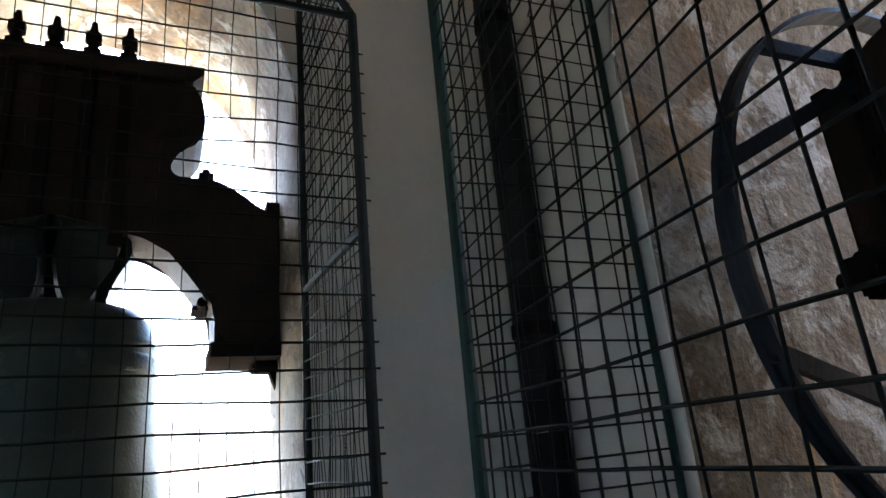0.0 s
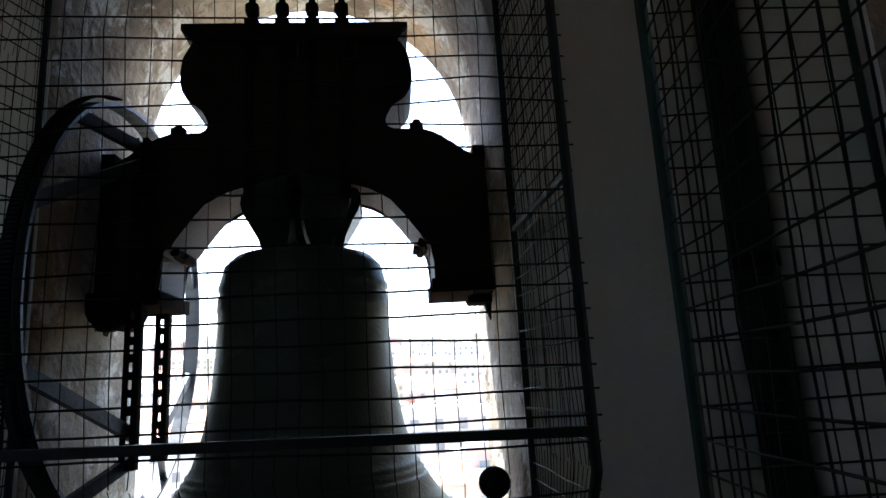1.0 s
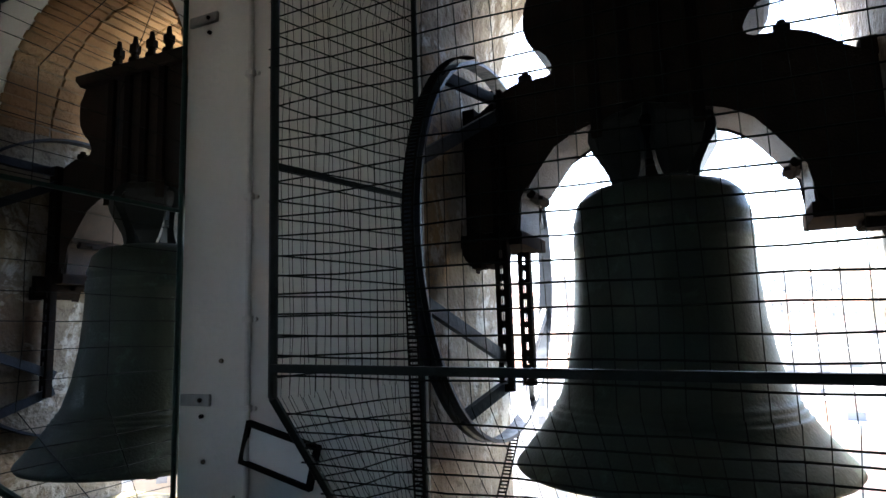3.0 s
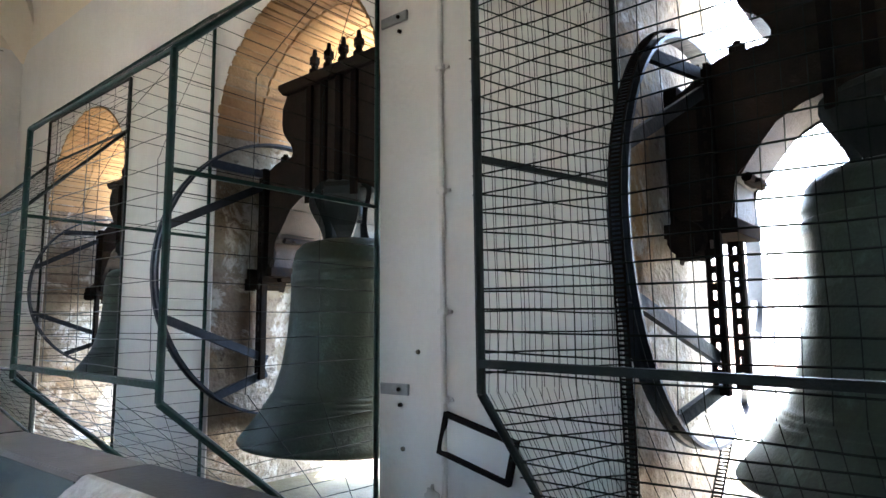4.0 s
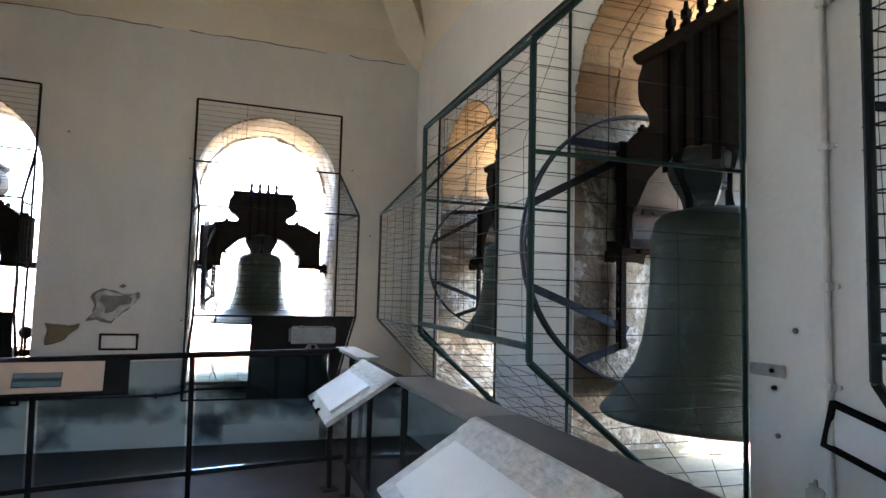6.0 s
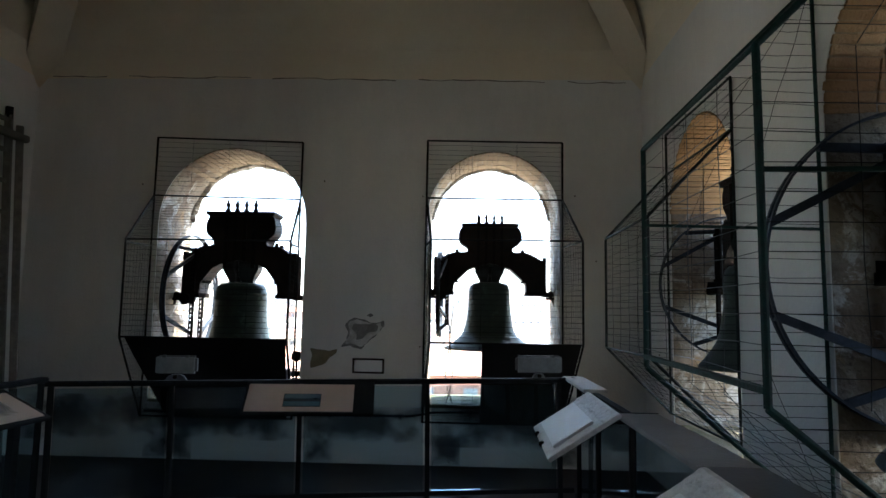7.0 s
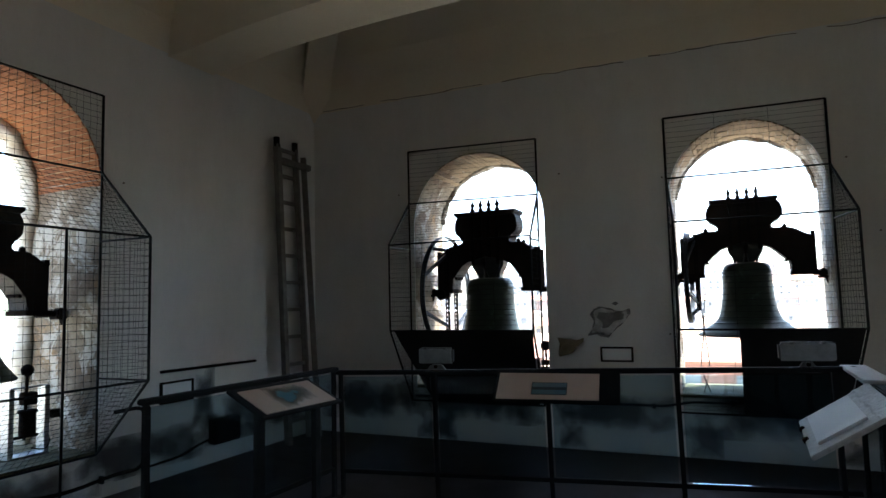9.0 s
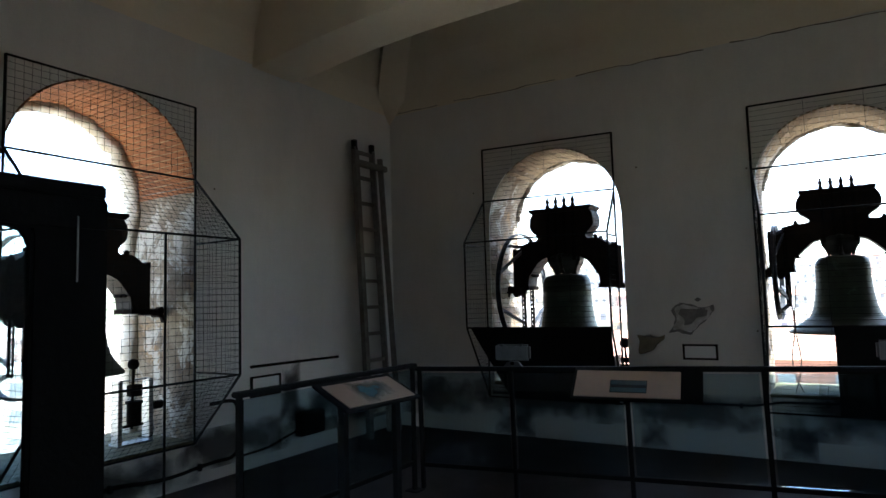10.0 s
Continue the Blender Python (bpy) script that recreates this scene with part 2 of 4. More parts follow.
def tube(bm, pts, r, seg=6, closed=False):
    """A tube of radius r along a line of points."""
    pts = [Vector(p) for p in pts]
    rings, n = [], len(pts)
    for i, p in enumerate(pts):
        a = pts[i - 1] if i or closed else p
        b = pts[(i + 1) % n] if i < n - 1 or closed else p
        d = (b - a).normalized()
        up = Vector((0, 0, 1)) if abs(d.z) < 0.9 else Vector((1, 0, 0))
        s = d.cross(up).normalized()
        u = s.cross(d)
        rings.append([bm.verts.new(p + r * (math.cos(2 * math.pi * k / seg) * s + math.sin(2 * math.pi * k / seg) * u)) for k in range(seg)])
    for i in range(n if closed else n - 1):
        a, b = rings[i], rings[(i + 1) % n]
        for k in range(seg):
            bm.faces.new((a[k], a[(k + 1) % seg], b[(k + 1) % seg], b[k]))
    if not closed:
        bm.faces.new(rings[0]), bm.faces.new(rings[-1][::-1])
    return bm


def lathe(bm, prof, seg=48, closed=False):
    rings = []
    for r, z in prof:
        rings.append([bm.verts.new((r * math.cos(2 * math.pi * k / seg), r * math.sin(2 * math.pi * k / seg), z)) for k in range(seg)])
    n = len(rings)
    for i in range(n if closed else n - 1):
        a, b = rings[i], rings[(i + 1) % n]
        for k in range(seg):
            bm.faces.new((a[k], a[(k + 1) % seg], b[(k + 1) % seg], b[k]))
    return bm


def slab(bm, outline, y0, y1, bevel=0.0):
    """A plate with an outline in x and z, from y0 to y1."""
    a = [bm.verts.new((x, y0, z)) for x, z in outline]
    b = [bm.verts.new((x, y1, z)) for x, z in outline]
    n = len(outline)
    fa, fb = bm.faces.new(a), bm.faces.new(b[::-1])
    for i in range(n):
        bm.faces.new((a[i], b[i], b[(i + 1) % n], a[(i + 1) % n]))
    if bevel:
        bmesh.ops.bevel(bm, geom=list(set(fa.edges) | set(fb.edges)), offset=bevel, segments=2, affect="EDGES", clamp_overlap=True)
    return bm


def soften(pts, times=2):
    """Rounds an open line of points by cutting its corners."""
    for _ in range(times):
        out = [pts[0]]
        for a, b in zip(pts, pts[1:]):
            out += [tuple(p * 0.75 + q * 0.25 for p, q in zip(a, b)), tuple(p * 0.25 + q * 0.75 for p, q in zip(a, b))]
        pts = out + [pts[-1]]
    return pts


# ---- openings ----
# side, centre along the wall, half width, sill height, crown height
ARCHES = {
    "n1": ("n", -2.41, 0.78, 0.56, 3.20), "n2": ("n", 0.31, 0.68, 0.56, 3.18),
    "e1": ("e", 4.95, 0.68, 0.56, 3.08), "e2": ("e", 2.57, 0.64, 0.56, 3.16), "e3": ("e", 0.18, 0.685, 0.56, 3.13),
    "w1": ("w", 2.73, 0.79, 0.36, 3.35), "s1": ("s", 0.42, 0.81, 0.56, 3.16),
}


def arch_line(c, hw, crown, seg=28):
    return [(c + hw * math.cos(math.pi * (1 - k / seg)), crown - hw + hw * math.sin(math.pi * (1 - k / seg))) for k in range(seg + 1)]


def build_wall(name, side, a0, a1, names):
    """A wall with arched openings, in its own frame; a0 to a1 is its stretch along the wall."""
    sign = 1 if side in "nw" else -1
    lo, hi = sorted((a0 * sign, a1 * sign))
    frame_of = on_wall(side, 0)
    bm = bmesh.new()
    at = lo
    for key in sorted(names, key=lambda k: ARCHES[k][1] * sign):
        _, c, hw, sill, crown = ARCHES[key]
        c *= sign
        box(bm, (at, 0, 0), (c - hw, DEPTH[side], HW))
        box(bm, (c - hw, 0, 0), (c + hw, DEPTH[side], sill))
        slab(bm, [*arch_line(c, hw, crown), (c + hw, HW), (c - hw, HW)], 0, DEPTH[side])
        at = c + hw
    box(bm, (at, 0, 0), (hi, DEPTH[side], HW))
    ob = part(name, bm, PLASTER)
    ob.matrix_world = frame_of
    return tagged(ob, "thick white plastered belfry wall with stains", "wall", kind="structure")


wall_n = build_wall("wall_north", "n", XW - TH, XE + TH, ("n1", "n2"))
wall_e = build_wall("wall_east", "e", YS, YN, ("e1", "e2", "e3"))
wall_w = build_wall("wall_west", "w", YS, YN, ("w1",))
wall_s = build_wall("wall_south", "s", XW - TH, XE + TH, ("s1",))
WALL_OF = {"n": wall_n, "e": wall_e, "w": wall_w, "s": wall_s}


def build_lining(key):
    """Bare worn stone on the jambs and sill of an opening, uneven, just proud of the plaster."""
    side, c, hw, sill, crown = ARCHES[key]
    th = DEPTH[side]
    bm = bmesh.new()
    spring = crown - hw
    ny, nz = 14, 26
    for s in (-1, 1):
        grid = []
        for i in range(ny + 1):
            row = []
            for j in range(nz + 1):
                y, z = 0.006 + (th - 0.012) * i / ny, sill + (spring + 0.1 - sill) * j / nz
                d = 0.004 + 0.014 * (0.5 + 0.5 * noise.noise(Vector((y * 5 + s * 9 + c * 3, z * 5, c))))
                edge = i in (0, ny)
                row.append(bm.verts.new((s * (hw - (0.002 if edge else d)), y, z)))
            grid.append(row)
        for i in range(ny):
            for j in range(nz):
                bm.faces.new((grid[i][j], grid[i + 1][j], grid[i + 1][j + 1], grid[i][j + 1]))
    ob = part("jamb_lining", bm, STONE, None, "bare worn stone jamb with flaking plaster", True)
    ob.parent = WALL_OF[side]
    ob.matrix_world = on_wall(side, c)
    bm = box(bmesh.new(), (-hw + 0.01, -0.02, sill), (hw - 0.01, th + 0.06, sill + 0.03), bevel=0.008)
    ob = part("sill", bm, SILL, None, "worn stone sill")
    ob.parent = WALL_OF[side]
    ob.matrix_world = on_wall(side, c)
    bm = bmesh.new()
    line_in = arch_line(0, hw - 0.006, crown - 0.006)
    for (xa, za), (xb, zb) in zip(line_in, line_in[1:]):
        v = [bm.verts.new(p) for p in ((xa, 0.004, za), (xb, 0.004, zb), (xb, th - 0.004, zb), (xa, th - 0.004, za))]
        bm.faces.new(v)
    ob = part("soffit_bed", bm, STONE if side in "ns" or key == "e3" else MORTAR, None, "bed of the arch soffit")
    ob.parent = WALL_OF[side]
    ob.matrix_world = on_wall(side, c)


for key in ARCHES:
    build_lining(key)

def build_ring(key, wide, rough, depth, mat, label, jambs=True):
    """A broken stone ring on the outer edge of an arch."""
    side, c, hw, sill, crown = ARCHES[key]
    th = DEPTH[side]
    spring = crown - hw
    path = [(-1.0, 0.0, sill + (spring - sill) * k / 24) for k in range(24)]
    path += [(-math.cos(math.pi * k / 56), math.sin(math.pi * k / 56), spring) for k in range(57)]
    path += [(1.0, 0.0, spring - (spring - sill) * k / 24) for k in range(1, 25)]
    rows = []
    if not jambs:
        path = path[26:-26]
    bm = bmesh.new()
    for ux, uz, z in path:
        q = Vector((ux * 3 + c, uz * 3, z * 3))
        r = hw - wide + rough * noise.noise(q * 1.7) + rough * 0.5 * noise.noise(q * 6) + rough * 0.3 * noise.noise(q * 15)
        y = th - depth + 0.06 * noise.noise(q * 1.3 + Vector((5, 0, 0))) + 0.03 * noise.noise(q * 5)
        at = lambda rad, yy: bm.verts.new((ux * rad, yy, z + uz * rad))
        rows.append([at(hw + 0.01, y), at(r + wide * 0.4, y), at(r, y + 0.03), at(r - 0.01, th - 0.05), at(r, th + 0.01), at(hw + 0.01, th + 0.01)])
    for p, q in zip(rows, rows[1:]):
        for i in range(5):
            bm.faces.new((p[i], p[i + 1], q[i + 1], q[i]))
    ob = part("outer_ring", bm, mat, None, label, True)
    ob.parent = WALL_OF[side]
    ob.matrix_world = on_wall(side, c)


build_ring("w1", 0.075, 0.035, 0.16, LIME, "pale broken stone ring of the arch")
build_ring("n1", 0.030, 0.024, 0.10, STONE, "ragged stone edge of the arch", False)
build_ring("n2", 0.030, 0.022, 0.10, STONE, "ragged stone edge of the arch", False)

# floor, vault, ribs
bm = box(bmesh.new(), (XW - TH, YS - TH, -0.25), (XE + TH, YN + TH, 0.0))
tagged(part("floor", bm, FLOOR), "dark worn floor of the belfry", "floor", kind="structure")

HV = 5.9
bm = bmesh.new()
steps = 10
rings = []
for k in range(steps + 1):
    a = math.pi / 2 * k / steps
    inset, z = 2.6 * (1 - math.cos(a)), HW + (HV - HW) * math.sin(a)
    rings.append([bm.verts.new(p) for p in ((XW + inset, YS + inset, z), (XE - inset, YS + inset, z), (XE - inset, YN - inset, z), (XW + inset, YN - inset, z))])
for a, b in zip(rings, rings[1:]):
    for k in range(4):
        bm.faces.new((a[k], a[(k + 1) % 4], b[(k + 1) % 4], b[k]))
bm.faces.new(rings[-1])
ceil = part("ceiling", bm, VAULT)
solid = ceil.modifiers.new("thick", "SOLIDIFY")
solid.thickness, solid.offset = 0.25, 1
tagged(ceil, "cream plastered cloister vault over the belfry", "ceiling", kind="structure")
bm = bmesh.new()
for x0, x1, y0, y1 in ((XW - TH, XE + TH, YS - TH, YS - 0.02), (XW - TH, XE + TH, YN + 0.02, YN + TH), (XW - TH, XW - 0.02, YS, YN), (XE + 0.02, XE + TH, YS, YN)):
    box(bm, (x0, y0, HW), (x1, y1, HW + 2.3))
box(bm, (XW - TH, YS - TH, HW + 2.3), (XE + TH, YN + TH, HW + 2.5))
tagged(part("roof_block", bm, PLASTER), "upper masonry of the tower", "roof", kind="structure")


def build_rib(cx, cy, sx, sy):
    """A diagonal rib that follows the valley of the vault."""
    bm = bmesh.new()
    side, inward = Vector((sx, -sy, 0)).normalized() * 0.19, Vector((sx, sy, 0)).normalized()
    rings = []
    for k in range(17):
        a = math.pi / 2 * k / 16
        inset, z = 2.6 * (1 - math.cos(a)), HW - 0.10 + (HV - HW) * math.sin(a)
        p = Vector((cx + sx * inset, cy + sy * inset, z))
        n = (inward * math.cos(a) - Vector((0, 0, 1)) * math.sin(a)).normalized()
        f = min(1.0, k / 7)
        off, wide = 0.01 + 0.34 * f * (2 - f), side * (0.9 - 0.15 * k / 16)
        rings.append([bm.verts.new(p + wide - n * 0.1), bm.verts.new(p + wide + n * off), bm.verts.new(p - wide + n * off), bm.verts.new(p - wide - n * 0.1)])
    for a, b in zip(rings, rings[1:]):
        for k in range(4):
            bm.faces.new((a[k], a[(k + 1) % 4], b[(k + 1) % 4], b[k]))
    bm.faces.new(rings[0]), bm.faces.new(rings[-1])
    tagged(part("ceiling_rib", bm, VAULT), "plastered diagonal rib of the vault", "rib", kind="structure")


for c in ((XW, YS, 1, 1), (XE, YS, -1, 1), (XE, YN, -1, -1), (XW, YN, 1, -1)):
    build_rib(*c)


# ---- bells ----
HALF = [(0, 0.915), (0.375, 0.915), (0.403, 0.863), (0.420, 0.777), (0.403, 0.699), (0.345, 0.651), (0.304, 0.608), (0.308, 0.565), (0.349, 0.545), (0.420, 0.566), (0.500, 0.541), (0.565, 0.490), (0.618, 0.440), (0.660, 0.440), (0.660, 0), (0.462, 0), (0.458, 0.13), (0.428, 0.15), (0.366, 0.236), (0.303, 0.312), (0.228, 0.354), (0.125, 0.365)]
BELL = [(0.000, 0.170), (0.200, 0.170), (0.252, 0.155), (0.285, 0.120), (0.298, 0.064), (0.304, 0.051), (0.304, 0.037), (0.299, 0.029), (0.303, -0.025), (0.309, -0.034), (0.304, -0.043),
        (0.308, -0.168), (0.320, -0.311), (0.345, -0.454), (0.378, -0.561), (0.390, -0.583), (0.398, -0.588), (0.398, -0.597), (0.403, -0.605), (0.411, -0.610), (0.411, -0.619), (0.418, -0.628),
        (0.427, -0.632), (0.427, -0.641), (0.455, -0.681), (0.505, -0.744), (0.538, -0.784), (0.545, -0.797), (0.535, -0.811), (0.515, -0.811), (0.470, -0.739), (0.400, -0.632), (0.330, -0.454), (0.285, -0.168), (0.270, 0.064), (0.000, 0.120)]


def build_bell(key, along, z, s, v=0.45, label="", wheel=True, tilt=0.0, chain=False, body=1.0, flare=0.0, reach=1.0, drop=0.0, R=0.70, xw=-0.605):
    """A bell under its wooden headstock, with its wheel; the frame's origin is on the axle."""
    side = ARCHES[key][0]
    top = thing("church_bell", on_wall(side, along) @ pose(0, v, z, tilt) @ Matrix.Scale(s, 4), label, "bell", "bells in the arches")
    d = 0.14
    half = HALF[:1] + [HALF[1]] + soften(HALF[2:14], 1) + HALF[14:17] + soften(HALF[17:], 1)
    def out(x):
        return x if abs(x) < 0.31 else math.copysign(0.31 + (abs(x) - 0.31) * reach, x)
    half = [(out(x), zz) for x, zz in half]
    outline = [*half, *[(-x, zz) for x, zz in reversed(half) if x > 0]]
    part("headstock", slab(bmesh.new(), outline, -d, d, 0.008), WOOD, top, "dark wooden headstock with scrolled shoulders")
    cap = slab(bmesh.new(), [(-0.372, 0.905), (0.372, 0.905), (0.407, 0.94), (0.407, 0.966), (-0.407, 0.966), (-0.407, 0.94)], -d - 0.035, d + 0.035, 0.005)
    part("cap", cap, WOOD, top)
    for i in range(4):
        x = -0.165 + 0.11 * i
        bm = bmesh.new()
        bar(bm, (x, -0.125, 0.96), (x, -0.125, 1.0), 0.03, 6)
        bar(bm, (x, -0.125, 1.0), (x, -0.125, 1.03), 0.017, 10)
        bar(bm, (x, -0.125, 1.03), (x, -0.125, 1.065), 0.027, 6)
        bar(bm, (x, -0.125, 1.065), (x, -0.125, 1.11), 0.015, 10, 0.009)
        part("bolt", bm, IRON, top, "iron tie bolt")
        bm = flat_bar(bmesh.new(), (x, -d - 0.012, 0.30), (x, -d - 0.012, 0.905), 0.036, 0.018)
        part("strap", bm, IRON, top)
    for sx in (-1, 1):
        e = out(0.66) - 0.66
        bm = bmesh.new()
        box(bm, (sx * (0.450 + e * 0.5), -d - 0.015, -0.045), (sx * (0.70 + e), d + 0.015, 0.002))
        box(bm, (sx * (0.655 + e), -d * 0.9, -0.04), (sx * (0.672 + e), d * 0.9, 0.462))
        box(bm, (sx * (0.622 + e), -d, 0.43), (sx * (0.668 + e), -d + 0.06, 0.487))
        part("arm_plate", bm, IRON, top)
        for xx, tip in ((0.468, 0.03), (0.648, -0.03)):
            bm = slab(bmesh.new(), [(sx * (xx + e * 0.7), 0.0), (sx * (xx + e * 0.7), 0.034), (sx * (xx + e * 0.7 + tip), 0.0)], -d - 0.012, -d - 0.001)
            part("gusset", bm, IRON, top)
        bm = bar(bmesh.new(), (sx * (0.63 + e), 0, -0.03), (sx * (0.82 + e), 0, -0.03), 0.032, 12)
        part("axle", bm, IRON, top)
        for yy in (-0.10, 0.10):
            bm = bar(bmesh.new(), (sx * out(0.425), yy, 0.54), (sx * out(0.425), yy, 0.590), 0.028, 6)
            bar(bm, (sx * out(0.425), yy, 0.590), (sx * out(0.425), yy, 0.605), 0.013, 8)
            part("bolt_head", bm, IRON, top)
        bm = bmesh.new()
        bar(bm, (sx * out(0.425), -0.10, 0.142), (sx * out(0.425), 0.10, 0.142), 0.017, 8)
        box(bm, (sx * out(0.395), -0.05, 0.128), (sx * out(0.445), 0.05, 0.142))
        part("bolt_head", bm, IRON, top)
    # cannons that hold the bell
    bm = bmesh.new()
    box(bm, (-0.08, -0.08, 0.205), (0.08, 0.08, 0.40), bevel=0.02)
    box(bm, (-0.028, -0.028, 0.10 - drop), (0.028, 0.028, 0.225), bevel=0.008)
    bar(bm, (0, 0, 0.118 - drop), (0, 0, 0.135 - drop), 0.19, 32, 0.165)
    part("crown", bm, DARKBRONZE, top)
    for k in range(6):
        a = math.pi / 3 * k
        pts = soften([(0.128, 0.120 - drop), (0.130, 0.175 - drop * 0.7), (0.160, 0.235 - drop * 0.4), (0.196, 0.295), (0.192, 0.350), (0.12, 0.385), (0.04, 0.38)], 1)
        bm = bmesh.new()
        rings, spin = [], Matrix.Rotation(a, 3, "Z")
        for i, (r, zz) in enumerate(pts):
            (ra, za), (rb, zb) = pts[max(0, i - 1)], pts[min(len(pts) - 1, i + 1)]
            nx, nz = Vector((zb - za, ra - rb)).normalized() * 0.017
            half_w = 0.032 + 0.050 * min(1.0, max(0, i - 1) / 4)
            rings.append([bm.verts.new(spin @ Vector(p)) for p in ((r + nx, -half_w, zz + nz), (r + nx, half_w, zz + nz), (r - nx, half_w, zz - nz), (r - nx, -half_w, zz - nz))])
        for p, q in zip(rings, rings[1:]):
            for i in range(4):
                bm.faces.new((p[i], p[(i + 1) % 4], q[(i + 1) % 4], q[i]))
        bm.faces.new(rings[0]), bm.faces.new(rings[-1])
        part("cannon", bm, DARKBRONZE, top)
    def tall(zz):
        return 0.128 - drop + (zz - 0.17) * body * 0.957
    part("bell_body", lathe(bmesh.new(), [(r * body * 0.97 * (1 + flare * max(0.0, min(1.0, (-0.60 - zz) / 0.2))), tall(zz)) for r, zz in BELL], 56), BRONZE, top, "green-black patinated bronze bell with moulded rings", True)
    bm = bmesh.new()
    seg, rows = 120, []
    for j, zz in enumerate((0.012, 0.004, -0.012, -0.03, -0.046, -0.054)):
        row = []
        for k in range(seg):
            a = 2 * math.pi * k / seg
            r = 0.3005 + (0.004 + 0.006 * abs(noise.noise(Vector((k * 0.9, j * 1.7, along)))) if 0 < j < 5 else 0.0)
            row.append(bm.verts.new((r * math.cos(a), r * math.sin(a), zz)))
        rows.append(row)
    for p, q in zip(rows, rows[1:]):
        for k in range(seg):
            bm.faces.new((p[k], p[(k + 1) % seg], q[(k + 1) % seg], q[k]))
    bmesh.ops.transform(bm, verts=bm.verts, matrix=Matrix.Translation((0, 0, tall(0.0))) @ Matrix.Scale(body * 0.97, 4))
    part("ornament_band", bm, BRONZE, top, "cast relief band round the shoulder", True)
    bm = bar(bmesh.new(), (0, 0, 0.08), (0, 0, -0.75), 0.022, 8)
    bmesh.ops.create_uvsphere(bm, u_segments=14, v_segments=8, radius=0.075, matrix=Matrix.Translation((0, 0, -0.76)))
    bar(bm, (0, 0, -0.78), (0, 0, -0.90), 0.028, 8)
    bmesh.ops.transform(bm, verts=bm.verts, matrix=Matrix.Translation((0, 0, tall(0.0))) @ Matrix.Scale(body * 0.97, 4))
    part("clapper", bm, IRON, top)
    if not wheel:
        return top
    xc = -0.525 if xw < -0.55 else xw + 0.02
    xw, xc = out(xw), out(xc)
    rim = lathe(bmesh.new(), [(R, -0.03), (R + 0.012, -0.03), (R + 0.012, -0.012), (R + 0.004, -0.006), (R + 0.004, 0.006), (R + 0.012, 0.012), (R + 0.012, 0.03), (R, 0.03)], 64, True)
    bmesh.ops.rotate(rim, verts=rim.verts, cent=(0, 0, 0), matrix=Matrix.Rotation(radians(90), 3, "Y"))
    bmesh.ops.translate(rim, verts=rim.verts, vec=(xw, 0, -0.04))
    ring = part("wheel", rim, STEEL, top, "blue-grey steel drive wheel")
    low = -R * 0.80
    for y0 in (-0.172, 0.092):
        bm = bmesh.new()
        # slotted channel: a web with a row of slots, and two flanges
        for dx in (-0.0145, 0.0145):
            box(bm, (xc + dx - 0.0085, y0 - 0.003, low), (xc + dx + 0.0085, y0 + 0.003, 0.53))
            box(bm, (xc + dx * 1.5 - 0.003, y0, low), (xc + dx * 1.5 + 0.003, y0 + 0.03, 0.53))
        for k in range(int((0.53 - low) / 0.055) + 1):
            zz = low + k * 0.055
            box(bm, (xc - 0.007, y0 - 0.003, zz), (xc + 0.007, y0 + 0.003, min(0.53, zz + 0.026)))
        part("slotted_channel", bm, IRON, ring, "perforated steel channel")
    for sy in (-1, 1):
        for z0, ang in ((0.50, 50), (0.46, 16), (low + 0.10, -18), (low + 0.03, -57)):
            a = radians(ang)
            bm = flat_bar(bmesh.new(), (xc, sy * 0.12, z0), (xw, sy * R * math.cos(a), R * math.sin(a) - 0.04), 0.022, 0.04)
            part("spoke", bm, STEEL, ring)
    if xw < -0.5:
        # gear motor beside the arm
        bm = bmesh.new()
        bar(bm, (xc - 0.07, -0.02, -0.06), (xc - 0.07, -0.22, -0.06), 0.06, 14)
        box(bm, (xc - 0.13, -0.10, -0.06), (xc - 0.03, 0.06, 0.10), bevel=0.012)
        box(bm, (xc - 0.10, -0.24, -0.13), (xc - 0.04, -0.16, -0.05), bevel=0.01)
        part("gear_box", bm, IRON, top, "greasy black gear box")
    if chain:
        bm = bmesh.new()
        rc = R + 0.03
        line = [(-rc * math.cos(radians(t)), rc * math.sin(radians(t)) - 0.04) for t in range(75, -1, -1)]
        line += [(-rc + 0.0006 * k, -0.04 - 0.0125 * k) for k in range(1, 100)]
        tail = [(0.14 - 0.0105 * k, -rc - 0.02 - 0.0105 * k) for k in range(52)]
        for strand in (line, tail):
            far = 0
            for (ya, za), (yb, zb) in zip(strand, strand[1:]):
                far += math.hypot(yb - ya, zb - za)
                if far > 0.0125:
                    far = 0
                    bar(bm, (xw - 0.017, ya, za), (xw + 0.017, ya, za), 0.0032, 6)
            for dx in (-0.015, 0.015):
                tube(bm, [(xw + dx, y, z) for y, z in strand[::3]], 0.0034, 4)
        part("chain", bm, IRON, ring, "black roller drive chain")
    return top


